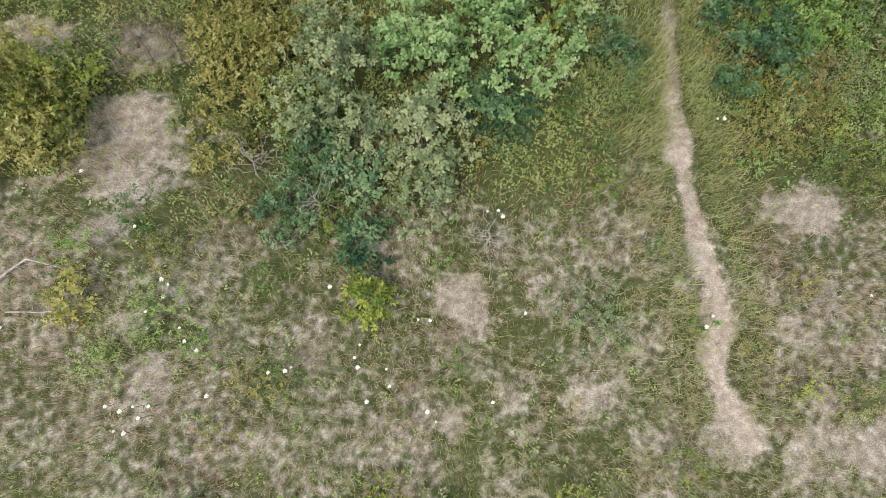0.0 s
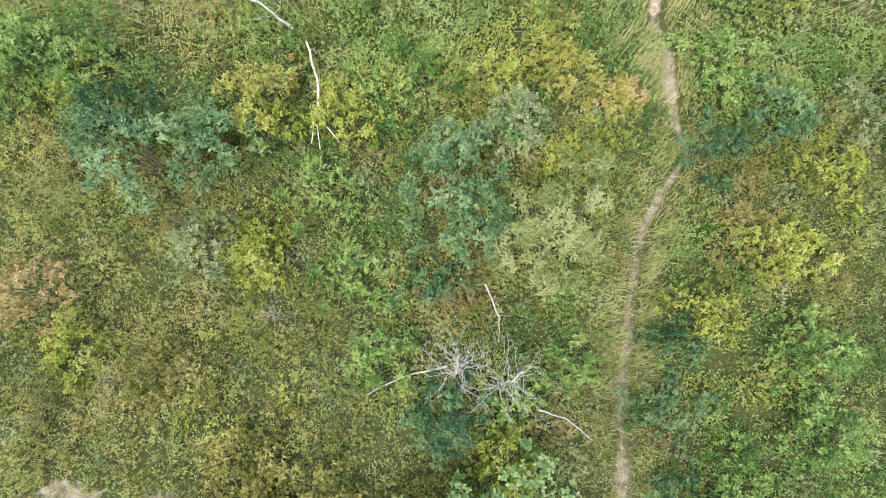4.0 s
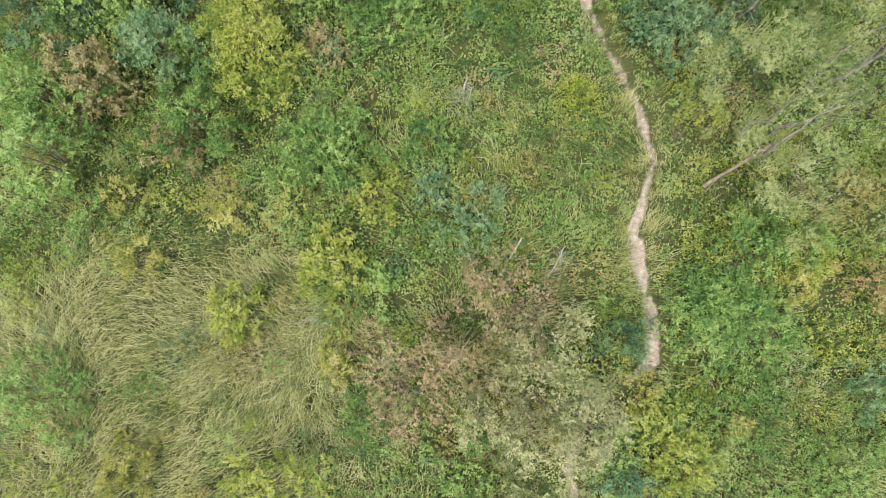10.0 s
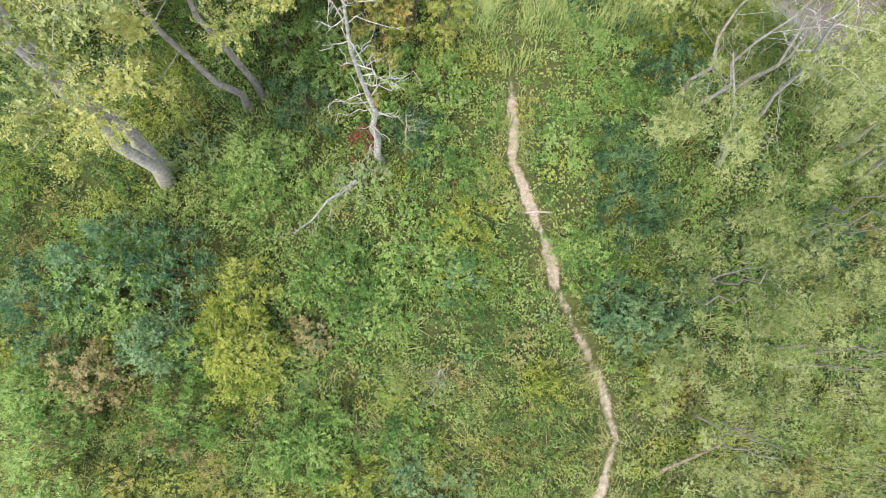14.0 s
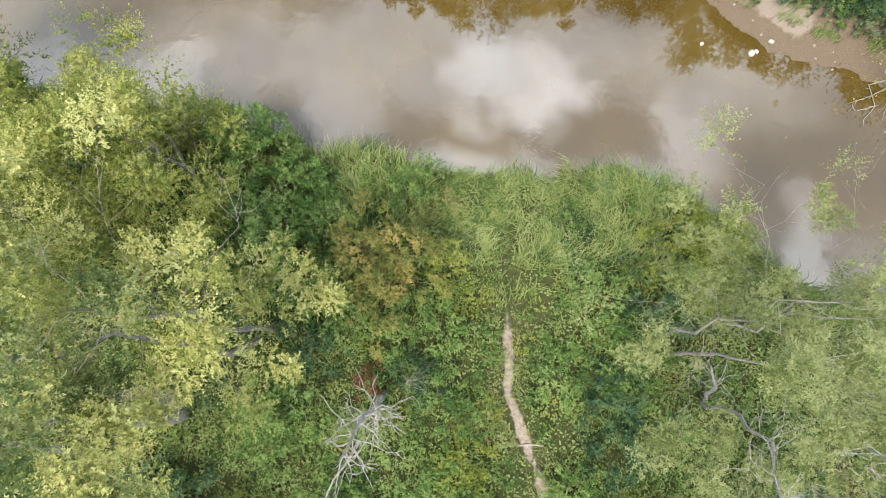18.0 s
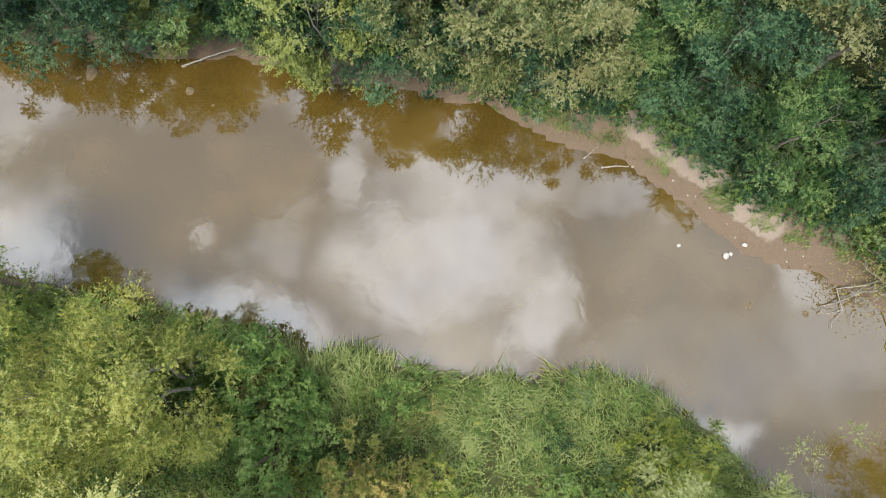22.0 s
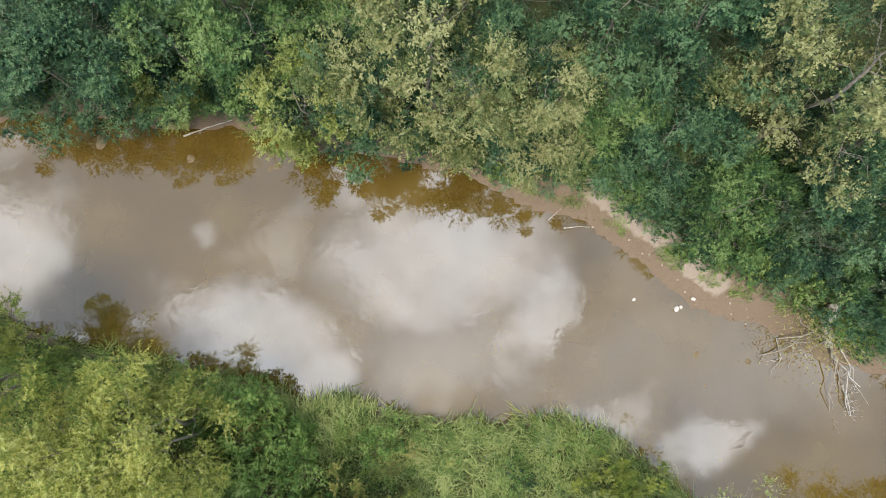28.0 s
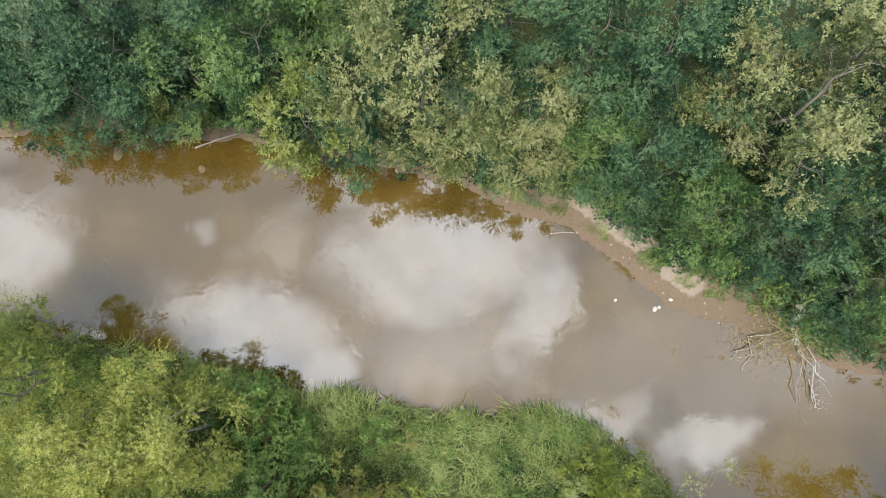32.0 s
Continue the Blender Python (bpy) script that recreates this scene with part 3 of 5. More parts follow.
    pr.inputs["Roughness"].default_value = 0.95; pr.inputs["Specular IOR Level"].default_value = 0.15
    L(c, pr.inputs["Base Color"]); L(bp.outputs[0], pr.inputs["Normal"]); L(pr.outputs[0], out.inputs["Surface"])
    return m


def water_material():
    m, N, L = nodes_of("muddy river water")
    geo = N("ShaderNodeNewGeometry")
    n1, n2, n3 = N("ShaderNodeTexNoise"), N("ShaderNodeTexNoise"), N("ShaderNodeTexNoise")
    for n, s, d in ((n1, 0.25, 4), (n2, 2.2, 4), (n3, 0.35, 3)):
        n.inputs["Scale"].default_value, n.inputs["Detail"].default_value = s, d
        L(geo.outputs["Position"], n.inputs["Vector"])
    r = ramp(N, [(0.3, (0.066, 0.042, 0.008)), (0.55, (0.090, 0.058, 0.012)), (0.75, (0.112, 0.075, 0.020))])
    L(n1.outputs["Fac"], r.inputs[0])
    calm = N("ShaderNodeMapRange"); calm.inputs["From Min"].default_value, calm.inputs["From Max"].default_value = 0.52, 0.66
    L(n3.outputs["Fac"], calm.inputs["Value"])
    hgt = N("ShaderNodeMath"); hgt.operation = "MULTIPLY"; L(n2.outputs["Fac"], hgt.inputs[0]); L(calm.outputs[0], hgt.inputs[1])
    bp = N("ShaderNodeBump"); bp.inputs["Strength"].default_value = 0.25; bp.inputs["Distance"].default_value = 0.02
    L(hgt.outputs[0], bp.inputs["Height"])
    pr, out = N("ShaderNodeBsdfPrincipled"), N("ShaderNodeOutputMaterial")
    pr.inputs["Roughness"].default_value, pr.inputs["IOR"].default_value = 0.04, WATER_IOR
    L(r.outputs[0], pr.inputs["Base Color"]); L(bp.outputs[0], pr.inputs["Normal"]); L(pr.outputs[0], out.inputs["Surface"])
    return m


WATER_IOR = 2.2


# ---- building helpers ----
def quick_mesh(name, verts, faces, material, tint=None):
    """A mesh from an array of places and one of triangles or quads."""
    verts, faces = np.asarray(verts, np.float32), np.asarray(faces, np.int32)
    me = bpy.data.meshes.new(name)
    k = faces.shape[1]
    me.vertices.add(len(verts)); me.vertices.foreach_set("co", verts.ravel())
    me.loops.add(faces.size); me.loops.foreach_set("vertex_index", faces.ravel())
    me.polygons.add(len(faces)); me.polygons.foreach_set("loop_start", np.arange(0, faces.size, k, dtype=np.int32))
    if tint is not None:
        me.attributes.new("tint", "FLOAT", "POINT").data.foreach_set("value", np.asarray(tint, np.float32))
    me.update(calc_edges=True)
    me.materials.append(material)
    return me


def unit(v):
    return v / np.maximum(np.linalg.norm(v, axis=-1, keepdims=True), 1e-9)


def leaf_arrays(at, way, up, length, width, tint):
    """Pointed leaves folded along the midrib: places, triangles, tints."""
    n = len(at)
    way = unit(way); side = unit(np.cross(way, up)); nrm = np.cross(side, way)
    length, width = np.broadcast_to(length, n)[:, None], np.broadcast_to(width, n)[:, None]
    mid = at + way * length * 0.42
    v = np.stack([at, mid + side * width / 2 + nrm * width * 0.16, at + way * length - nrm * length * 0.08, mid - side * width / 2 + nrm * width * 0.16], 1).reshape(-1, 3)
    i = np.arange(n)[:, None] * 4
    f = np.concatenate([i + [0, 1, 2], i + [0, 2, 3]], 0)
    return v, f, np.repeat(tint, 4)


def needle_arrays(at, way, up, length, width, tint):
    """Slim three-cornered leaves for crowns that stay well away: places, triangles, tints."""
    n = len(at)
    way = unit(way); side = unit(np.cross(way, up)); nrm = np.cross(side, way)
    length, width = np.broadcast_to(length, n)[:, None], np.broadcast_to(width, n)[:, None]
    low = at + way * length * 0.12
    v = np.stack([low + side * width / 2, at + way * length - nrm * length * 0.06, low - side * width / 2], 1).reshape(-1, 3)
    return v, np.arange(n * 3).reshape(-1, 3), np.repeat(tint, 3)


def shoot_leaves(r, base, aim, length, per, leaf, slim, tint, plain=True, open_out=1.0):
    """Leafy shoots: leaves set round each shoot, smaller and closer to it towards the tip."""
    n = len(base)
    aim = unit(aim)
    ref = np.where(np.abs(aim[:, 2:]) > 0.9, [[1.0, 0, 0]], [[0, 0, 1.0]])
    u = unit(np.cross(aim, ref)); w = np.cross(aim, u)
    s = np.repeat(np.arange(n), per)
    k = np.tile(np.arange(per), n)
    m = len(s)
    q = np.clip(0.2 + 0.8 * (k + r.uniform(0, 1, m)) / per, 0, 1)
    phi = k * 2.39996 + s * 1.7 + r.normal(0, 0.35, m)
    round_ = np.cos(phi)[:, None] * u[s] + np.sin(phi)[:, None] * w[s]
    at = base[s] + aim[s] * (length[s] * q)[:, None] + r.normal(0, 0.10, (m, 3)) * leaf
    way = aim[s] * (0.15 + 0.75 * q**2)[:, None] + round_ * (open_out * (1.15 - 0.65 * q))[:, None] + r.normal(0, 0.22, (m, 3))
    nrm = aim[s] * 0.8 + r.normal(0, 0.38, (m, 3)) + [0, 0, 0.45]
    size = leaf * (1.15 - 0.4 * q) * r.uniform(0.7, 1.3, m)
    t = np.clip(tint[s] + 0.07 * r.normal(0, 1, m), 0, 1)
    return (needle_arrays if plain else leaf_arrays)(at, way, nrm, size, size * slim, t)


def blade_arrays(at, lean, length, width, tint):
    """Grass blades that bend over: places, triangles, tints."""
    n = len(at)
    flat = unit(lean * [1, 1, 0]); side = np.stack([-flat[:, 1], flat[:, 0], 0 * flat[:, 0]], 1) * (width / 2)[:, None]
    length = length[:, None]
    bend = np.linalg.norm(lean[:, :2], axis=1)[:, None]
    mid = at + flat * length * 0.28 * bend + np.array([0, 0, 0.50]) * length
    tip = at + flat * length * 0.85 * bend + np.array([0, 0, 1.0]) * length * np.clip(0.85 - 0.55 * bend, 0.1, 1)
    v = np.stack([at - side, at + side, mid + side * 0.8, mid - side * 0.8, tip], 1).reshape(-1, 3)
    i = np.arange(n)[:, None] * 5
    f = np.concatenate([i + [0, 1, 2], i + [0, 2, 3], i + [3, 2, 4]], 0)
    return v, f, np.repeat(tint, 5)


def tube_arrays(lines, sides=5):
    """Tapered round sticks along lines of (places, radii): places and quads."""
    vs, fs, n = [], [], 0
    ring = np.arange(sides) * 2 * math.pi / sides
    for pts, rad in lines:
        pts, rad = np.asarray(pts, float), np.asarray(rad, float)
        d = unit(np.gradient(pts, axis=0))
        ref = np.where(np.abs(d[:, 2:]) > 0.9, [[1.0, 0, 0]], [[0, 0, 1.0]])
        u = unit(np.cross(d, ref)); w = np.cross(d, u)
        v = pts[:, None] + rad[:, None, None] * (np.cos(ring)[None, :, None] * u[:, None] + np.sin(ring)[None, :, None] * w[:, None])
        vs.append(v.reshape(-1, 3))
        k = len(pts)
        a = (np.arange(k - 1)[:, None] * sides + np.arange(sides)[None]).ravel()
        b = (np.arange(k - 1)[:, None] * sides + (np.arange(sides)[None] + 1) % sides).ravel()
        fs.append(np.stack([a, b, b + sides, a + sides], 1) + n)
        n += k * sides
    return np.concatenate(vs), np.concatenate(fs)


def part_mesh(name, me, parent, label=""):
    ob = new(name, me)
    ob.parent = parent
    if label:
        tagged(ob, label)
    return ob


def sticks(name, lines, material, parent, sides=5, label=""):
    v, f = tube_arrays(lines, sides)
    me = quick_mesh(name, v, f, material)
    me.shade_smooth()
    return part_mesh(name, me, parent, label)


def crooked(r, a, b, bends=4, amount=0.08):
    """A crooked line from a to b."""
    a, b = np.asarray(a, float), np.asarray(b, float)
    t = np.linspace(0, 1, bends + 1)[:, None]
    p = a + (b - a) * t
    p[1:-1] += r.normal(0, amount * np.linalg.norm(b - a), (bends - 1, 3))
    return p


# ---- ground and water ----
def ground():
    xs = np.concatenate([[-2500, -900, -300, -120, -70, -45], np.arange(-30, -1, 0.4), np.arange(-1, 10.5, 0.15), np.arange(10.5, 25, 0.25), np.arange(25, 36, 0.5), [45, 70, 120, 300, 900, 2500]])
    ys = np.concatenate([[-2500, -900, -300, -120, -60, -30, -15], np.arange(-9, 46, 0.2), np.arange(46, 64, 0.3), np.arange(64, 90, 1.2), [110, 150, 300, 900, 2500]])
    x, y = np.meshgrid(xs, ys)
    z = height(x, y)
    tg = trail_gap(x, y) + 0.08 * wobble(x, y, 0.14) + 0.08 * wobble(x, y, 0.45, 3)
    fade = np.interp(y, [0, 3.4, 4.6, 8, 9.3, 11, 15, 16, 16.8, 18.5, 19.5, 20.7, 21.2, 26, 27.2, 29, 31.6, 32.5, 38, 40.5, 43.5, 44.2], [1.0, 0.95, 0.55, 0.55, 0.46, 0.52, 0.7, 0.58, 0.95, 0.95, 0.85, 0.3, 0.95, 0.9, 0.68, 0.58, 0.58, 0.95, 0.95, 0.25, 0.35, 1])
    trail = smooth(np.interp(y, [3, 5], [0.40, 0.31]), 0.02, tg + np.interp(y, [3, 5], [0.12, 0]) * wobble(x, y, 0.22, 7)) * fade
    z -= 0.04 * smooth(0.3, 0.05, tg)
    into = river_side(x, y)
    s = far_y(x) - y
    shore = np.where(into > 0, 1.0, np.where(s < y - near_y(x), smooth(1.9, 0.8, -s - 1.0 * smooth(7, 12, x) * smooth(25, 20, x) + 0.3 * wobble(x, y, 0.5)), smooth(0.35, 0.05, -into)))
    lx = np.clip((x - 11.7) / 5.7, 0, 1)
    gap = np.hypot(x - (11.8 + 5.7 * lx), y - (56.3 - 4.5 * lx - 0.15 * np.sin(lx * 3)))
    sand = smooth(1.05, 0.35, gap + 0.25 * wobble(x, y, 0.3) + 0.12 * wobble(x, y, 0.12))
    k = len(xs)
    a = (np.arange(len(ys) - 1)[:, None] * k + np.arange(k - 1)[None]).ravel()
    me = quick_mesh("ground", np.stack([x, y, z], -1).reshape(-1, 3), np.stack([a, a + 1, a + 1 + k, a + k], 1), ground_material())
    for name, v in (("trail", trail), ("bare", np.maximum(bareness(x, y), 0.58 * smooth(4.2, 1.2, y + 0.8 * wobble(x, y, 0.7)) * (0.75 + 0.25 * wobble(x, y, 0.35, 2)))), ("shore", shore), ("sand", sand)):
        me.attributes.new(name, "FLOAT", "POINT").data.foreach_set("value", v.ravel().astype(np.float32))
    me.shade_smooth()
    tagged(new("ground", me), "weedy ground with a bare dirt footpath down to a river", "ground", kind="structure")
    wx = np.concatenate([[-2500, -300, -80], np.arange(-45, 45, 0.5), [80, 300, 2500]])
    v = np.stack([np.concatenate([wx, wx]), np.concatenate([near_y(wx) - 0.5, far_y(wx) + 0.5]), np.full(2 * len(wx), WATER)], 1)
    i = np.arange(len(wx) - 1)
    me = quick_mesh("river", v, np.stack([i, i + 1, i + 1 + len(wx), i + len(wx)], 1), water_material())
    tagged(new("river", me), "calm muddy brown river mirroring clouds and trees", "river", kind="structure")


ground()


def on_ground(x, y, dz=0.0):
    return float(height(np.array([x]), np.array([y]))[0]) + dz


# ---- undergrowth ----
def seen_strip(x, y):
    mid = np.interp(y, [0, 20, 40, 60], [0, 1.2, 3, 4.5])
    half = np.interp(y, [-6, 0, 10, 20, 40, 70], [9.5, 10.5, 13, 16, 20, 26])
    return np.abs(x - mid) < half


def scatter(r, x0, x1, y0, y1, gap):
    n = int((x1 - x0) * (y1 - y0) / gap**2)
    x, y = r.uniform(x0, x1, n), r.uniform(y0, y1, n)
    keep = seen_strip(x, y)
    return x[keep], y[keep]


def spaced(r, x0, x1, y0, y1, gap):
    """Spots about gap apart, unevenly."""
    gx, gy = np.meshgrid(np.arange(x0, x1, gap), np.arange(y0, y1, gap * 0.87))
    gx = gx + (np.arange(len(gy))[:, None] % 2) * gap / 2
    x = (gx + r.uniform(-0.36, 0.36, gx.shape) * gap).ravel()
    y = (gy + r.uniform(-0.36, 0.36, gy.shape) * gap).ravel()
    keep = seen_strip(x, y)
    return x[keep], y[keep]


def open_soil(x, y):
    """How free a spot is for plants, 0 to 1."""
    t = trail_gap(x, y) + 0.08 * wobble(x, y, 0.2, 4)
    width = np.interp(y, [0, 9, 9.8, 15, 16.5, 19.3, 20.6, 21.4, 39, 41, 44], [0.32, 0.22, 0.15, 0.18, 0.26, 0.28, 0.02, 0.30, 0.28, 0.04, 0.1])
    free = smooth(width * 0.45, width * 1.7, t) * (1 - 0.62 * bareness(x, y))
    n, s = y - near_y(x), far_y(x) - y
    free = np.where(s < n, smooth(0.35, 1.0, -s - 1.3 * smooth(7, 12, x) * smooth(25, 20, x) + 0.35 * wobble(x, y, 0.5)), free * smooth(-0.1, 0.02, -n))
    return free


def herbs(name, label, r, x, y, tall, leaf, count, material, spread=0.16, slim=0.5):
    """Leafy weeds: each plant a stem's worth of leaves in a small dome."""
    n = len(x)
    z = height(x, y)
    plant = np.repeat(np.arange(n), count)
    m = len(plant)
    tallness = tall * r.uniform(0.55, 1.25, n) * (1 + 0.45 * wobble(x, y, 0.55, 1))
    az = r.uniform(0, 2 * math.pi, m)
    up = r.beta(2.2, 1.2, m)
    out = spread * r.uniform(0.1, 1, m) * (1.25 - up * 0.7)
    at = np.stack([x[plant] + out * np.cos(az), y[plant] + out * np.sin(az), z[plant] + tallness[plant] * up], 1)
    way = np.stack([np.cos(az), np.sin(az), r.normal(0.1, 0.35, m)], 1)
    nrm = np.stack([r.normal(0, 0.25, m), r.normal(0, 0.25, m), np.ones(m)], 1)
    size = leaf * r.uniform(0.6, 1.35, m)
    # shade is put into the tint: leaves darker low down, lighter at the top
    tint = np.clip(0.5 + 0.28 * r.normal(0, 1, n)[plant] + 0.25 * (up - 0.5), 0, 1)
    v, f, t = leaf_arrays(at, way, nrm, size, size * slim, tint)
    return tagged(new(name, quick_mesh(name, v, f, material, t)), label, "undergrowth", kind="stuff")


def grasses(name, label, r, x, y, tall, wide, count, material, comb=0.75, spread=0.10, swirl=0.75):
    n = len(x)
    z = height(x, y)
    tuft = np.repeat(np.arange(n), count)
    m = len(tuft)
    az = wobble(x, y, 1.6, 3)[tuft] * 2.4 + 1.2 + r.normal(0, swirl, m)
    bend = comb * r.uniform(0.3, 1.3, m)
    at = np.stack([x[tuft] + r.normal(0, spread, m), y[tuft] + r.normal(0, spread, m), z[tuft] - 0.01], 1)
    lean = np.stack([np.cos(az) * bend, np.sin(az) * bend, 0 * az], 1)
    tint = np.clip(0.5 + 0.30 * r.normal(0, 1, n)[tuft] + 0.20 * r.normal(0, 1, m), 0, 1)
    v, f, t = blade_arrays(at, lean, tall * r.uniform(0.5, 1.25, m), wide * r.uniform(0.7, 1.4, m), tint)
    return tagged(new(name, quick_mesh(name, v, f, material, t)), label, "grass", kind="stuff")


def clump_arrays(r, x, y, z, radius, tall, leaf, count, slim=0.55, plain=True):
    """Leafy mounds: shoots over small uneven domes with gaps between them."""
    n, per = len(x), 9
    rad = radius * r.uniform(0.6, 1.45, n)
    top = tall * r.uniform(0.45, 1.5, n) * (1 + 0.35 * wobble(x, y, 0.8, 1))
    c = np.repeat(np.arange(n), np.maximum(3, (2.45 * count / per * (rad / radius) ** 2).astype(int)))
    m = len(c)
    d = r.normal(0, 1, (m, 3)); d[:, 2] = np.abs(d[:, 2]) * 1.1 + 0.1; d = unit(d)
    az = np.arctan2(d[:, 1], d[:, 0])
    lump = 1 + (0.28 * np.sin(az * 3 + c * 1.7) + 0.18 * np.sin(az * 5 + c * 2.9)) * (1 - 0.8 * d[:, 2])
    q = r.uniform(0.45, 0.88, m) * lump
    base = np.stack([x[c] + d[:, 0] * rad[c] * q, y[c] + d[:, 1] * rad[c] * q, z[c] + top[c] * (0.08 + 0.92 * d[:, 2]) * q], 1)
    base[:, 2] = np.maximum(base[:, 2], z[c] + 0.04)
    aim = d * [0.8, 0.8, 0.5] + r.normal(0, 0.28, (m, 3)) + [0, 0, 0.35]
    tint = np.clip(0.46 + 0.24 * r.normal(0, 1, n)[c] + 0.13 * r.normal(0, 1, m), 0, 1)
    return shoot_leaves(r, base, aim, rad[c] * r.uniform(0.35, 0.65, m), per, 0.92 * leaf, slim, tint, plain)


def clumps(name, label, r, x, y, radius, tall, leaf, count, material, slim=0.55):
    v, f, t = clump_arrays(r, x, y, height(x, y), radius, tall, leaf, count, slim)
    return tagged(new(name, quick_mesh(name, v, f, material, t)), label, "undergrowth", kind="stuff")


CLUMP_WORDS = {"goldenrod": "bronze-green goldenrod clump beside other weeds", "olive": "olive green weed clump on the ground", "bramble": "dark green bramble clump on the ground",
               "green": "fresh green weed clump on the ground", "yelgreen": "yellow-green weed clump on the ground", "bluegreen": "blue-green dogwood sprout clump", "tan": "browning weed clump on the ground",
               "dark": "deep green nettle clump under trees", "pale": "pale grey-green weed clump", "yellow": "yellowing weed clump on the ground", "orange": "rusty autumn weed clump"}


def weed_clumps(kind, r, x, y, radius, tall, leaf, count, slim, most=28):
    """The larger mounds by the footpath as plants of their own; returns which spots they took."""
    near = np.argsort(np.abs(x - np.interp(y, TR[:, 1], TR[:, 0])))[:most]
    zero = np.zeros(1)
    shapes = []
    for _ in range(min(6, len(near))):
        v, f, t = clump_arrays(r, zero, zero, zero, radius, tall, leaf, count, slim)
        stalks = []
        for a in r.uniform(0, 6.28, 2):
            out = radius * 0.5 * np.array([math.cos(a), math.sin(a), 0])
            stalks.append(quick_mesh("stem", *tube_arrays([(crooked(r, [0, 0, -0.03], out + [0, 0, tall * 0.8], 3, 0.05), np.array([0.007, 0.006, 0.005, 0.003]))], 3), TWIG))
        shapes.append((quick_mesh("crown", v, f, LEAF[kind], t), stalks))
    zs = height(x[near], y[near])
    for k, i in enumerate(near):
        ob = new({"goldenrod": "goldenrod_clump", "bramble": "bramble_clump"}.get(kind, "weed_clump"))
        ob.matrix_world = Matrix.LocRotScale((x[i], y[i], zs[k]), Euler((0, 0, r.uniform(0, 6.28))), Vector((1, 1, 1)) * r.uniform(0.85, 1.15))
        crown, stalks = shapes[k % len(shapes)]
        part_mesh("crown", crown, ob)
        for stalk in stalks:
            part_mesh("stem", stalk, ob)
        tagged(ob, CLUMP_WORDS[kind], "weed", kind + " clumps by the footpath")
    taken = np.zeros(len(x), bool); taken[near] = True
    return taken


def pick(r, x, y, shares):
    """A kind for each spot, in drifts a metre or two wide: shares are (kind, share)."""
    n = len(x)
    score = np.stack([np.log(np.maximum(np.broadcast_to(np.asarray(w, float), n), 1e-6)) + 1.1 * wobble(x, y, 0.55 + 0.13 * k, 3.3 * k) + 0.9 * wobble(x, y, 1.5, 5.1 * k + 1)
                      + 0.7 * r.gumbel(0, 1, n) for k, (_, w) in enumerate(shares)])
    return np.argmax(score, 0)


def zones(x, y):
    """How strongly each kind of cover grows at a spot."""
    w = 0.5 + 0.5 * wobble(x, y, 1.1, 2)
    w2 = 0.5 + 0.5 * wobble(x, y, 0.6, 6)
    meadow = smooth(1.0, 0.6, np.hypot((x + 6.5) / 7.0, (y - 20.5) / 5.5) + 0.18 * wobble(x, y, 1.2))
    dryland = smooth(4.2, 1.6, y + 0.9 * wobble(x, y, 0.7)) * (0.86 + 0.14 * w)
    trailside = smooth(1.5, 0.5, trail_gap(x, y)) * smooth(14, 8, y)
    golden = smooth(1, 3, y) * smooth(12, 8, y + 0.25 * x) * smooth(3.0, 0.5, x)
    reach = np.interp(x, [-4, -1.5], [2.2, 4.2])
    bank = smooth(reach, reach - 1.5, (near_y(x) - y) + 0.7 * wobble(x, y, 0.8)) * (y < far_y(x) - 3)
    return meadow, dryland, trailside, golden, bank, w, w2


COVER_WORDS = {"goldenrod": "bronze-green goldenrod weeds in dense mounds", "olive": "olive green weeds in low mounds", "bramble": "dark green brambles in low mounds",
               "green": "fresh green leafy weeds in mounds", "yelgreen": "yellow-green leafy weeds in mounds", "bluegreen": "blue-green dogwood sprouts", "tan": "browning weeds",
               "dark": "deep green nettles and weeds", "pale": "pale grey-green weeds", "yellow": "yellowing weeds", "orange": "rusty autumn weeds"}


def cover(r, x, y, shares, radius, tall, leaf, count, big=True):
    if big:
        on = (r.random(len(x)) < (0.17 if radius < 0.3 else 0.21)) & (trail_gap(x, y) > radius * 1.9 + 0.25)
        cover(r, x[on], y[on], [(kind, w if np.isscalar(w) else w[on]) for kind, w in shares], radius * 1.95, tall * (1.5 if radius < 0.3 else 1.9), leaf * 1.05, int(count * 3.0), False)
        on = r.random(len(x)) < 0.72
        x, y, shares = x[on], y[on], [(kind, w if np.isscalar(w) else w[on]) for kind, w in shares]
    k = pick(r, x, y, shares)
    for i, (kind, _) in enumerate(shares):
        on = k == i
        slim = 0.36 if kind == "goldenrod" else 0.56
        if on.any() and not big:
            xs, ys = x[on], y[on]
            taken = weed_clumps(kind, r, xs, ys, radius, tall, leaf, count, slim)
            if (~taken).any():
                clumps("weed_mounds" if kind != "bramble" else "bramble_mounds", COVER_WORDS[kind], r, xs[~taken], ys[~taken], radius, tall, leaf, count, LEAF[kind], slim)
        elif on.any():
            clumps("weed_mounds" if kind != "bramble" else "bramble_mounds", COVER_WORDS[kind], r, x[on], y[on], radius, tall, leaf, count, LEAF[kind], slim)


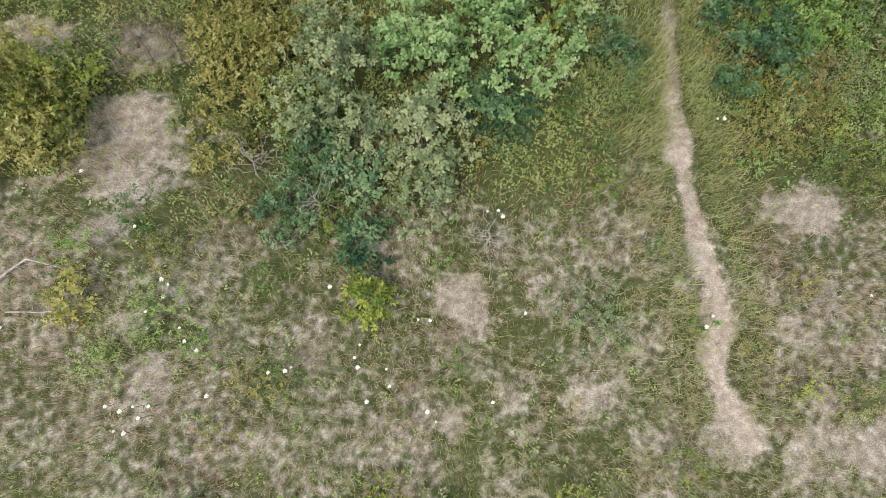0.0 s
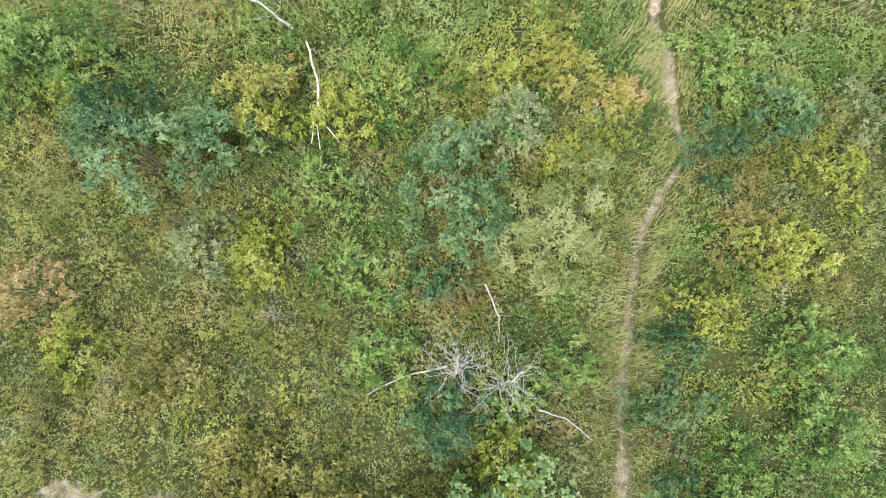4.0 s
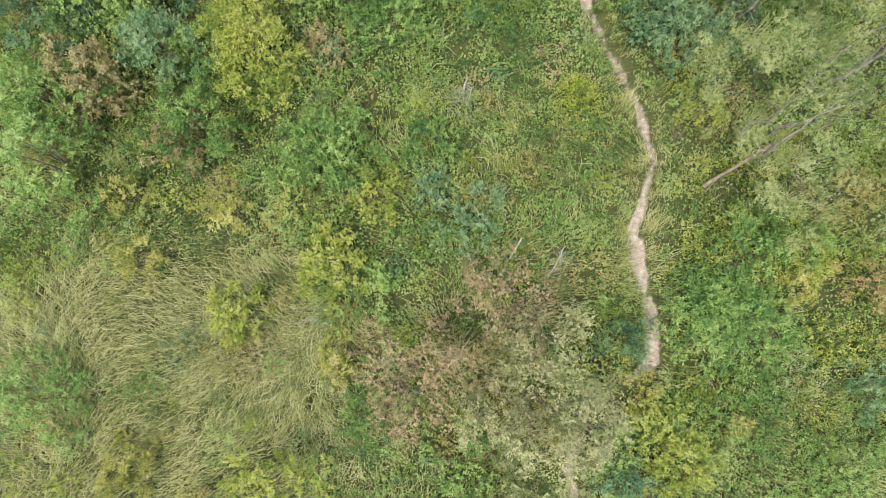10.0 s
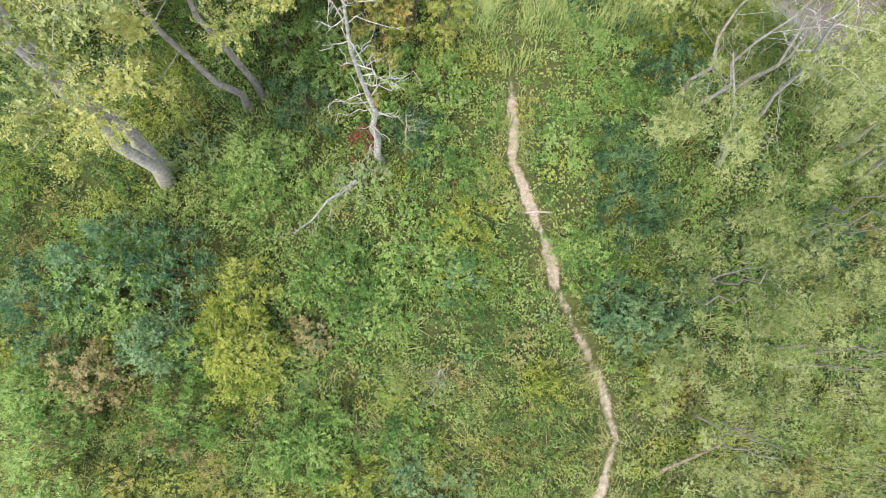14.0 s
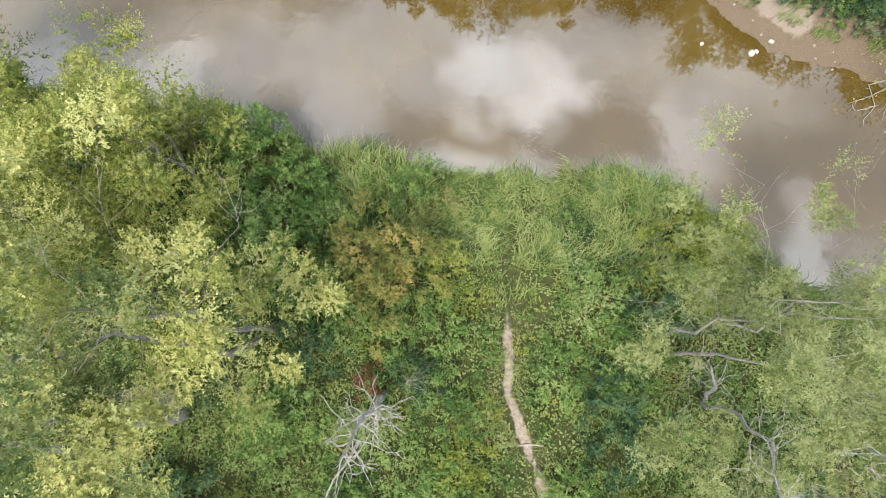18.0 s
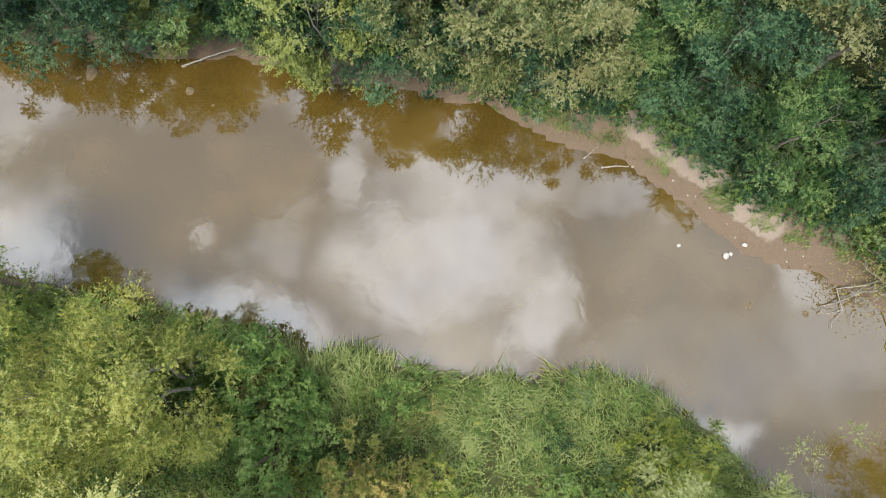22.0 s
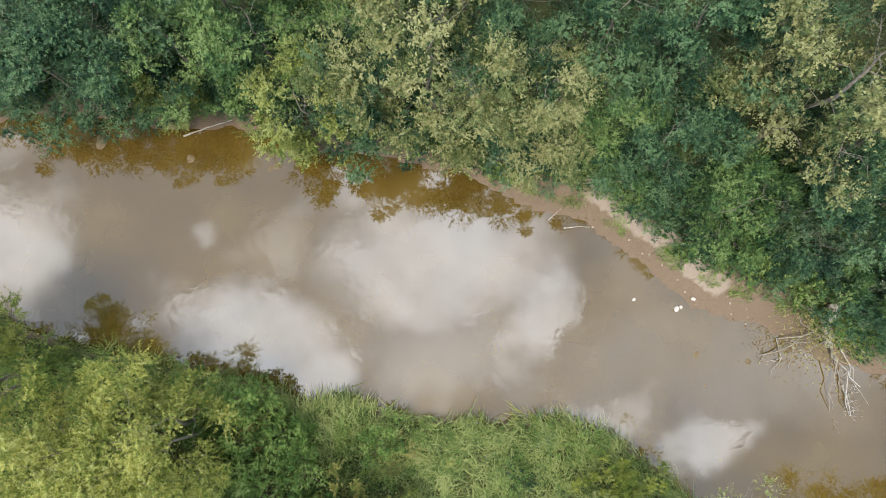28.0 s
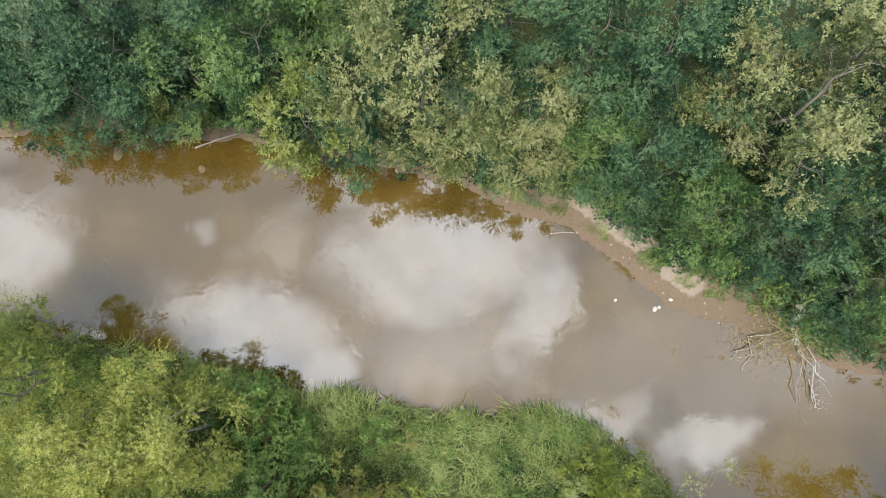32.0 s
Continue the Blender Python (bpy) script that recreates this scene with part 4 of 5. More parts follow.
def undergrowth():
    r = np.random.default_rng(11)
    # the dry start of the footpath and the goldenrod field
    x, y = scatter(r, -12, 12, -7, 14, 0.15)
    keep = r.random(len(x)) < open_soil(x, y)
    x, y = x[keep], y[keep]
    meadow, dryland, side, golden, bank, w, w2 = zones(x, y)
    u = r.random(len(x))
    dry = u < np.maximum(0.95 * dryland, bareness(x, y))
    gr = ~dry & (u < 0.75 * dryland + 0.55 * side + 0.10)
    rest = ~dry & ~gr
    olive = dry & (wobble(x, y, 0.6, 9) + 0.8 * r.normal(0, 1, len(x)) > 0.15)
    dry &= ~olive
    grasses("dry_grass", "sparse tan dry grass on stony ground", r, x[dry], y[dry], 0.27, 0.006, 13, LEAF["drygrass"], 0.62, 0.10, 3.0)
    grasses("green_grass", "thin grey-green grass tufts on stony ground", r, x[olive], y[olive], 0.27, 0.006, 15, LEAF["grass"], 0.62, 0.09, 3.0)
    grasses("tall_grass", "tall green grass leaning over the footpath", r, x[gr], y[gr], 0.40, 0.007, 14, LEAF["grass"], 0.9, 0.12, 1.6)
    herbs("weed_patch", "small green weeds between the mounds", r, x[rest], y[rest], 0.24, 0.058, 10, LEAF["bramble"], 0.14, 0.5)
    x, y = spaced(r, -12, 12, -7, 14, 0.44)
    meadow, dryland, side, golden, bank, w, w2 = zones(x, y)
    keep = (r.random(len(x)) < open_soil(x, y) * (1 - bareness(x, y)) * (1 - 0.95 * dryland) * (1 - 0.45 * side)) & (trail_gap(x, y) > 0.3)
    x, y, golden = x[keep], y[keep], golden[keep]
    cover(r, x, y, [("goldenrod", 0.16 + 0.9 * golden), ("olive", 0.32), ("bramble", 0.22), ("green", 0.14 * (1 - golden) + 0.04), ("yelgreen", 0.20), ("pale", 0.10), ("tan", 0.05), ("orange", 0.02)], 0.26, 0.62, 0.052, 92)
    # the middle stretch with its meadow
    x, y = scatter(r, -17, 19, 14, 30, 0.23)
    keep = r.random(len(x)) < open_soil(x, y)
    x, y = x[keep], y[keep]
    meadow, dryland, side, golden, bank, w, w2 = zones(x, y)
    gr = r.random(len(x)) < 0.95 * meadow + 0.10
    grasses("meadow_grass", "long pale green grass combed by the wind", r, x[gr], y[gr], 0.74, 0.015, 22, LEAF["grass"], 1.1, 0.15, 0.5)
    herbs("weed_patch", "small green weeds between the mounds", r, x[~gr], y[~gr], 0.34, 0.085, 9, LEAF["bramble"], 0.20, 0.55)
    x, y = spaced(r, -17, 19, 14, 30, 0.56)
    meadow = zones(x, y)[0]
    keep = (r.random(len(x)) < open_soil(x, y) * (1 - 0.72 * meadow)) & (trail_gap(x, y) > 0.42)
    x, y = x[keep], y[keep]
    cover(r, x, y, [("green", 0.36), ("yelgreen", 0.22), ("bramble", 0.20), ("olive", 0.15), ("bluegreen", 0.04), ("tan", 0.03), ("yellow", 0.02), ("pale", 0.04)], 0.34, 0.58, 0.066, 104)
    k = r.integers(0, len(TR) - 1, 4200)
    q = r.random(len(k))[:, None]
    p = TR[k] * (1 - q) + TR[k + 1] * q + r.normal(0, 0.34, (len(k), 2))
    p = p[(p[:, 1] > 8.5) & (p[:, 1] < 43) & (trail_gap(p[:, 0], p[:, 1]) > np.where((p[:, 1] > 29) | ((p[:, 1] > 16) & (p[:, 1] < 26)), 0.27, 0.22))]
    grasses("trailside_grass", "green grass fringing the footpath", r, p[:, 0], p[:, 1], 0.38, 0.013, 7, LEAF["grass"], 1.0, 0.07)
    p = TR[k] * (1 - q) + TR[k + 1] * q + r.normal(0, 0.40, (len(k), 2))
    p = p[(p[:, 1] < 8.5) & (trail_gap(p[:, 0], p[:, 1]) > np.interp(p[:, 1], [3, 5], [0.30, 0.16]))]
    grasses("trailside_grass", "short green and tan grass fringing the footpath", r, p[:, 0], p[:, 1], 0.30, 0.008, 11, LEAF["grass"], 0.9, 0.09, 1.6)
    # down to the river
    x, y = scatter(r, -18, 24, 30, 50, 0.27)
    keep = r.random(len(x)) < open_soil(x, y)
    x, y = x[keep], y[keep]
    meadow, dryland, side, golden, bank, w, w2 = zones(x, y)
    gr = r.random(len(x)) < 0.70 * bank + 0.04
    grasses("bank_grass", "lush long grass on the river bank", r, x[gr], y[gr], 0.85, 0.030, 22, LEAF["bankgrass"], 1.0, 0.17)
    herbs("weed_patch", "small green weeds between the mounds", r, x[~gr], y[~gr], 0.40, 0.095, 9, LEAF["bramble"], 0.22, 0.6)
    x, y = spaced(r, -18, 24, 30, 50, 0.62)
    bank = zones(x, y)[4]
    keep = (r.random(len(x)) < open_soil(x, y) * (1 - 0.6 * bank)) & (trail_gap(x, y) > 0.42)
    x, y = x[keep], y[keep]
    cover(r, x, y, [("green", 0.48), ("bramble", 0.22), ("yelgreen", 0.16), ("olive", 0.06), ("dark", 0.06), ("bluegreen", 0.03), ("tan", 0.01)], 0.38, 0.60, 0.072, 106)
    x = r.uniform(3.0, 22.5, 1500)
    y = far_y(x) + r.uniform(0.75, 2.1, len(x)) + 0.4 * smooth(12, 16, x)
    on = wobble(x, y, 0.5, 8) > np.where(x < 11.5, -0.5, 0.3)
    grasses("shore_grass", "green grass tufts on the sandy shore", r, x[on], y[on], 0.34, 0.018, 8, LEAF["bramble"], 1.0, 0.12)
    x, y = scatter(r, -24, 32, 46, 72, 0.40)
    keep = (r.random(len(x)) < open_soil(x, y)) & (y > far_y(x)) & (y < far_y(x) + 9)
    cover(r, x[keep], y[keep], [("dark", 0.5), ("green", 0.3), ("bramble", 0.2)], 0.36, 0.7, 0.12, 34)


undergrowth()


# ---- shrubs ----
SHRUB_WORDS = {"fardark": "deep green riverside shrub", "fargreen": "green riverside shrub", "farblue": "blue-green riverside shrub", "green": "leafy green shrub", "dark": "dense dark green shrub", "bluegreen": "blue-green dogwood shrub", "yelgreen": "yellow-green leafy shrub",
               "yellow": "small shrub with yellow leaves", "poplar": "young poplar with light green leaves", "willow": "bright young willow with slender leaves",
               "pale": "pale olive shrub with small leaves", "olive": "olive green shrub", "tan": "shrub with browning leaves", "orange": "sapling with orange autumn leaves",
               "goldenrod": "bronze-green goldenrod clump", "red": "low sumac with red leaves", "maple": "young maple turning yellow and orange"}
made_shrubs = {}


def shrub_parts(kind, radius, tall, seed, plain):
    """Stems from one root to a dome of leafy shoots."""
    r = np.random.default_rng(seed)
    stems, base, aim, reach_of, cl = [], [], [], [], []
    shoots = int(8 + 13 * radius**1.4)
    leaf = {"poplar": 0.066, "pale": 0.052, "willow": 0.085, "red": 0.075, "maple": 0.078}.get(kind, 0.068) * 1.28 * (0.9 + 0.12 * min(tall, 4))
    slim = {"willow": 0.26, "poplar": 0.72, "pale": 0.7, "bluegreen": 0.6}.get(kind, 0.56)
    lobe = r.uniform(0, 6.28, 3)
    for k in range(shoots):
        az = k * 2.39996 + r.normal(0, 0.3)
        q = math.sqrt((k + 0.5) / shoots)
        reach = radius * q * r.uniform(0.75, 1.15) * (1 + 0.22 * math.sin(2 * az + lobe[0]) + 0.14 * math.sin(3 * az + lobe[1]))
        top = tall * (1.02 - 0.62 * q**2) * r.uniform(0.78, 1.1)
        tip = np.array([reach * math.cos(az), reach * math.sin(az), max(top, 0.15)])
        root = np.array([0.06 * radius * math.cos(az), 0.06 * radius * math.sin(az), -0.03])
        knee = root + (tip - root) * [0.35, 0.35, 0.62]
        line = np.array([root, (root + knee) / 2 + r.normal(0, 0.02, 3), knee, (knee + tip) / 2 + r.normal(0, 0.03, 3), tip])
        w = 0.006 + 0.008 * tall
        if k % 3 == 0 and len(stems) < 6:
            stems.append((line, np.array([w, w * 0.85, w * 0.65, w * 0.45, w * 0.2])))
        puff = 0.15 + 0.13 * radius
        m = max(4, int(r.uniform(0.7, 1.3) * 19 * (puff / 0.3) ** 1.6 * (0.085 / leaf) ** 1.2 * (0.56 / slim) ** 0.7))
        ball = r.normal(0, 1, (m, 3)); ball[:, 2] += 0.5
        ball = unit(ball)
        base.append(tip + ball * r.uniform(0.15, 0.6, (m, 1)) * puff * [1.05, 1.05, 0.85] - [0, 0, puff * 0.3])
        aim.append(ball + r.normal(0, 0.25, (m, 3)) + [0, 0, 0.3] + 0.25 * unit(tip[None] * [1, 1, 0.2]))
        reach_of.append(puff * r.uniform(0.45, 0.8, m))
        cl.append(np.clip(0.5 + 0.16 * r.normal() + 0.15 * r.normal(0, 1, m), 0, 1))
    base, aim, reach_of, cl = np.concatenate(base), np.concatenate(aim), np.concatenate(reach_of), np.concatenate(cl)
    base[:, 2] = np.maximum(base[:, 2], 0.06)
    v, f, t = shoot_leaves(r, base, aim, reach_of, 9, 0.86 * leaf, slim, cl, plain)
    return quick_mesh("crown", v, f, LEAF[kind], t), [quick_mesh("stem", *tube_arrays([line], 4), TWIG) for line in stems]


def shrub(kind, x, y, radius, tall, group="shrubs along the footpath"):
    size = min((0.4, 0.6, 0.85, 1.2, 1.6), key=lambda s: abs(s - radius))
    seed = int(abs(x * 37 + y * 11)) % 2
    plain = y > 15
    key = (kind, size, round(tall * 1.25), seed, plain)
    if key not in made_shrubs:
        made_shrubs[key] = shrub_parts(kind, size, tall, hash((size, round(tall * 1.25), seed, len(kind))) % 9999, plain), tall
    (crown, stems), made_tall = made_shrubs[key]
    name = {"poplar": "poplar_sapling", "willow": "young_willow", "maple": "young_maple", "red": "sumac"}.get(kind, "shrub")
    ob = new(name)
    ob.matrix_world = Matrix.LocRotScale((x, y, on_ground(x, y, -0.02)), Euler((0, 0, (x * 7.3 + y * 3.1) % 6.28)), Vector((radius / size, radius / size, tall / made_tall)))
    for stem in stems:
        part_mesh("stem", stem, ob)
    part_mesh("crown", crown, ob)
    big = "tall" if tall > 2 else "low" if tall < 1.1 else "waist-high"
    return tagged(ob, f"{big} {SHRUB_WORDS[kind]} among weeds", "shrub", group)


SHRUBS["goldenrod"] = SHRUBS.get("goldenrod", []) + [(-6.95, 3.75, 0.95, 1.3), (-6.3, 3.2, 0.6, 1.0)]
for kind, rows in SHRUBS.items():
    for x, y, radius, tall in rows:
        shrub(kind, x, y, min(max(radius, 0.3), 1.7) * 1.1, tall)


# ---- trees ----
def tree_parts(kind, seed, tall, radius, leaves, leaf, bare=0.0, first=0.3, stems=1, bark=None, branch=None, dense=0.40, lean=(0.0, 0.0), thick=1.0, twiggy=1.0, share=0.38, gaps=-0.5):
    """A tapered trunk, limbs with their boughs and twigs, and a crown of leaves round the twigs."""
    r = np.random.default_rng(seed)
    trunks, limbs, tips = [], [], []
    for s in range(stems):
        a0 = r.uniform(0, 6.28)
        off = np.array([math.cos(a0), math.sin(a0), 0]) * (0.35 if stems > 1 else 0)
        top = off * (radius * 0.55) + np.array([*lean, tall * 0.86])
        line = crooked(r, off + [0, 0, -0.1], top, 7, 0.018)
        w = (0.035 + 0.012 * tall) * (0.75 if stems > 1 else 1) * thick
        trunks.append((line, (1 - 0.90 * np.linspace(0, 1, 8) ** 0.85) * w * np.array([1.35, 1.05, 1, 1, 1, 1, 1, 1])))
        count = int(11 / stems) + 3
        for k in range(count):
            h = first + (0.98 - first) * (k + 0.4) / count
            start = np.array([np.interp(h * 7, range(8), line[:, i]) for i in range(3)])
            az = k * 2.39996 + a0 + r.normal(0, 0.3)
            prof = math.sin(math.pi * min(0.98, 0.25 + 0.75 * (h - first) / (1 - first))) ** 0.6
            reach = radius * prof * r.uniform(0.7, 1.1)
            rise = tall * r.uniform(0.04, 0.13) + (1 - prof) * tall * 0.06
            end = start + [reach * math.cos(az), reach * math.sin(az), rise]
            limb = crooked(r, start, end, 5, 0.05)
            lw = w * 0.30 * (1 - 0.5 * h) * twiggy
            group = [(limb, np.linspace(1, 0.3, 6) * lw)]
            for b in range(4 + int(reach * 1.2)):
                q = r.uniform(0.25, 1.0)
                p = np.array([np.interp(q * 5, range(6), limb[:, i]) for i in range(3)])
                da = az + r.choice([-1, 1]) * r.uniform(0.3, 1.2)
                ln = reach * r.uniform(0.22, 0.42) + 0.25
                e = p + [ln * math.cos(da), ln * math.sin(da), ln * r.uniform(0.05, 0.7)]
                bough = crooked(r, p, e, 3, 0.08)
                group.append((bough, np.linspace(1, 0.3, 4) * lw * 0.42))
                for _ in range(2):
                    tw = bough[r.integers(1, 4)]
                    te = tw + unit(r.normal(0, 1, 3) + [math.cos(da) * 0.6, math.sin(da) * 0.6, 0.5]) * r.uniform(0.25, 0.55)
                    group.append((np.array([tw, (tw + te) / 2 + r.normal(0, 0.03, 3), te]), np.array([1, 0.7, 0.3]) * lw * 0.22))
                    tips.append((te, h))
                tips.append((e, h))
            limbs.append(group)
    tip = np.array([t for t, _ in tips])
    keep = (r.random(len(tip)) > bare) & (wobble(tip[:, 0] + 0.6 * tip[:, 2], tip[:, 1] - 0.5 * tip[:, 2], 0.16 * radius, seed * 0.37) > gaps)
    tip = tip[keep]
    lobes = max(24, int(len(tip) * share))
    tip = tip[r.permutation(len(tip))[:lobes]]
    per = 9
    count = int(leaves * 1.65 / per)
    which = r.integers(0, len(tip), count)
    lobe = dense * 1.2 * r.uniform(0.55, 1.5, len(tip))
    aim = r.normal(0, 1, (count, 3)); aim[:, 2] = np.where(r.random(count) < 0.75, np.abs(aim[:, 2]), aim[:, 2])
    out = unit(tip[which] * [1, 1, 0]) * np.minimum(1, np.linalg.norm(tip[which][:, :2], axis=1, keepdims=True) / radius)
    aim = unit(unit(aim) + 0.45 * out)
    base = tip[which] + aim * (lobe[which] * r.uniform(0.15, 0.62, count))[:, None] * [1.1, 1.1, 0.85]
    shade = 0.5 + 0.19 * r.normal(0, 1, len(tip))
    tint = np.clip(shade[which] + 0.19 * r.normal(0, 1, count), 0, 1)
    v, f, t = shoot_leaves(r, base, aim + [0, 0, 0.15], lobe[which] * r.uniform(0.35, 0.62, count), per, leaf * 0.84, 0.42 if kind == "willow" else 0.66, tint)
    crown = quick_mesh("crown", v, f, LEAF[kind], t)
    made = [("crown", crown)]
    for line in trunks:
        tv, tf = tube_arrays([line], 8)
        me = quick_mesh("trunk", tv, tf, bark or BARK); me.shade_smooth(); made.append(("trunk", me))
    for group in limbs:
        tv, tf = tube_arrays(group, 3)
        me = quick_mesh("limb", tv, tf, branch or bark or BARK); made.append(("limb", me))
    return made


def tree(name, made, x, y, turn, scale, label, group=""):
    ob = new(name)
    ob.matrix_world = Matrix.LocRotScale((x, y, on_ground(x, y, -0.05)), Euler((0, 0, turn)), Vector(scale if isinstance(scale, tuple) else (scale,) * 3))
    trunk = None
    for n, me in made:
        piece = part_mesh(n, me, trunk if n == "limb" else ob)
        trunk = piece if n == "trunk" else trunk
    return tagged(ob, label, "tree", group)


def trees():
    cott = tree_parts("silver", 3, 14.0, 3.4, 38000, 0.088, 0.04, 0.70, 3, PALE_BRANCH, PALE_BRANCH, 0.50, (1.2, 0.9), 1.6, 0.5, 0.45, -0.5)
    tree("cottonwood", cott, -7.1, 36.5, 0.0, 1.0, "tall cottonwood with yellow-green leaves and three grey trunks")
    cott2 = tree_parts("cottonwood", 8, 13.6, 3.9, 44000, 0.088, 0.04, 0.35, 2, BARK, PALE_BRANCH, 0.50, (0.5, 0.3), 0.9, 0.5, 0.45, -0.5)
    tree("cottonwood", cott2, -3.9, 39.2, 2.1, 1.0, "tall cottonwood with pale yellow-green leaves and grey branches")
    tree("cottonwood", cott2, -12.0, 40.5, 4.0, 0.9, "cottonwood with pale yellow-green leaves and grey branches")
    bank = tree_parts("banktree", 5, 8.2, 2.5, 27000, 0.098, 0.0, 0.12, 2, BARK, None, 0.58, (0.0, 0.0), 1.0, 0.6, 0.55, -0.85)
    tree("river_tree", bank, -6.6, 45.3, 0.3, 0.97, "bushy green tree at the water's edge")
    tree("river_tree", bank, -9.2, 44.8, 2.3, 1.0, "bushy green tree at the water's edge")
    tree("river_tree", bank, -10.5, 43.0, 1.3, 0.9, "bushy green tree behind the river bank")
    high = tree_parts("banktree", 6, 9.6, 2.6, 24000, 0.098, 0.0, 0.5, 1, BARK, None, 0.5)
    tree("river_tree", bank, -14.3, 47.2, 4.0, 1.1, "dense green tree leaning over the water")
    tree("river_tree", high, -15.3, 47.8, 3.3, 1.0, "bushy green tree at the water's edge")
    sparse = tree_parts("willow", 12, 11.2, 3.9, 25000, 0.096, 0.15, 0.35, 2, PALE_BRANCH, DEAD, 0.42, (0.0, 0.6), 0.6, 0.55, 0.42, -0.45)
    tree("willow_tree", sparse, 11.2, 38.6, 0.4, 1.0, "half-bare tree with thin leaves and pale grey branches")
    tree("willow_tree", sparse, 16.6, 36.9, 2.9, 0.92, "half-bare tree with thin leaves and pale grey branches")
    tree("willow_tree", sparse, 13.5, 39.6, 5.2, 0.88, "half-bare tree leaning out over the river")
    tree("river_tree", bank, 26.4, 38.7, 1.0, 1.1, "bushy green tree at a bend of the river bank")
    thin = tree_parts("willow", 21, 5.4, 2.5, 14000, 0.074, 0.22, 0.25, 3, BARK, DEAD, 0.32, (0.0, 0.0), 0.8, 0.34, 0.5, -0.35)
    tree("willow_tree", thin, 11.2, 27.9, 0.2, 1.0, "sparse pale willow with a tangle of grey twigs")
    tree("willow_tree", thin, 11.4, 32.2, 1.9, 1.0, "sparse pale willow with a tangle of grey twigs")
    tree("willow_tree", thin, 14.2, 30.2, 4.1, 1.1, "sparse pale willow with a tangle of grey twigs")
    tree("willow_tree", thin, 15.2, 34.3, 5.1, 1.1, "sparse pale willow with a tangle of grey twigs")
    tree("willow_tree", thin, 16.6, 26.5, 2.6, 0.95, "sparse pale willow with a tangle of grey twigs")
    hawthorn = tree_parts("hawthorn", 31, 4.0, 1.7, 15000, 0.072, 0.0, 0.2, 2, TWIG, None, 0.38, (0.0, 0.0), 1.0, 1.0, 0.4, -0.9)
    tree("small_tree", hawthorn, 3.9, 20.6, 0.5, 1.0, "small rounded tree with pale olive leaves beside the footpath")
    browning = tree_parts("russet", 33, 3.0, 1.25, 7000, 0.066, 0.12, 0.2, 2, TWIG, None, 0.33)
    tree("small_tree", browning, 1.0, 21.2, 1.5, 1.0, "small tree with browning leaves")
    tree("small_tree", browning, 3.6, 23.0, 3.5, 0.85, "small tree with browning leaves")
    # far bank
    far = {
        "olive": tree_parts("fartree", 41, 10.2, 3.2, 22000, 0.146, 0.0, 0.2, 1, BARK, None, 0.72, (0.0, 0.0), 1.0, 0.55),
        "green": tree_parts("fargreen", 43, 7.5, 2.5, 15500, 0.144, 0.0, 0.12, 1, BARK, None, 0.62, (0.0, 0.0), 1.0, 0.55),
        "dark": tree_parts("fardark", 45, 8.6, 2.8, 18000, 0.146, 0.0, 0.12, 1, BARK, None, 0.66, (0.0, 0.0), 1.0, 0.55),
        "yelgreen": tree_parts("fargold", 47, 6.4, 2.1, 12000, 0.138, 0.0, 0.12, 1, BARK, None, 0.6, (0.0, 0.0), 1.0, 0.55),
        "blue": tree_parts("farblue", 49, 9.8, 2.8, 16500, 0.142, 0.0, 0.15, 1, BARK, None, 0.68, (0.0, 0.0), 1.0, 0.55),
    }
    words = {"olive": "large olive green tree with yellowing leaves", "green": "bright green tree over the far bank", "dark": "dense dark green tree on the far bank",
             "yelgreen": "yellow-green tree leaning over the water", "blue": "tall pale blue-green tree"}
    for kind, x, y, s in FAR_TREES:
        tree("riverside_tree", far[kind], x, y, (x * 3.7 + y) % 6.28, s, words[kind], "trees on the far bank")


FAR_TREES = [("olive", 4.1, 59.7, 1.05), ("olive", 8.3, 58.3, 0.74), ("green", 11.4, 58.8, 0.75), ("dark", 13.6, 57.3, 0.8), ("dark", 11.6, 62.0, 0.9), ("dark", 14.3, 61.2, 1.0),
             ("olive", 19.0, 58.2, 1.1), ("green", 17.0, 54.6, 0.75), ("dark", 20.5, 54.6, 0.8), ("green", 24.0, 51.6, 0.7), ("dark", -12.9, 60.8, 0.92), ("dark", -10.2, 62.3, 0.9)]
FAR_TREES += [("dark", -16.2, 61.2, 0.8), ("green", -6.7, 61.2, 0.85), ("dark", -9.6, 60.9, 0.85), ("green", -3.3, 61.8, 0.95), ("yelgreen", -1.5, 59.0, 1.0), ("yelgreen", -8.0, 60.4, 0.6),
              ("dark", 1.4, 59.3, 0.85), ("dark", 7.2, 60.2, 0.85), ("green", 1.0, 63.0, 1.0), ("dark", 17.0, 61.0, 0.9), ("dark", 22.6, 57.5, 0.9), ("blue", 20.0, 63.5, 0.95)]
FAR_TREES += [("dark", 25.5, 54.0, 0.8), ("olive", 27.0, 58.0, 0.9), ("green", -20.0, 63.0, 0.9), ("dark", -5.6, 64.5, 0.9), ("blue", -13.0, 65.0, 0.9),
              ("dark", 8.0, 64.6, 0.95), ("dark", 4.6, 64.2, 0.9), ("green", 29.5, 52.5, 0.8), ("dark", 23.8, 61.8, 0.95)]
trees()


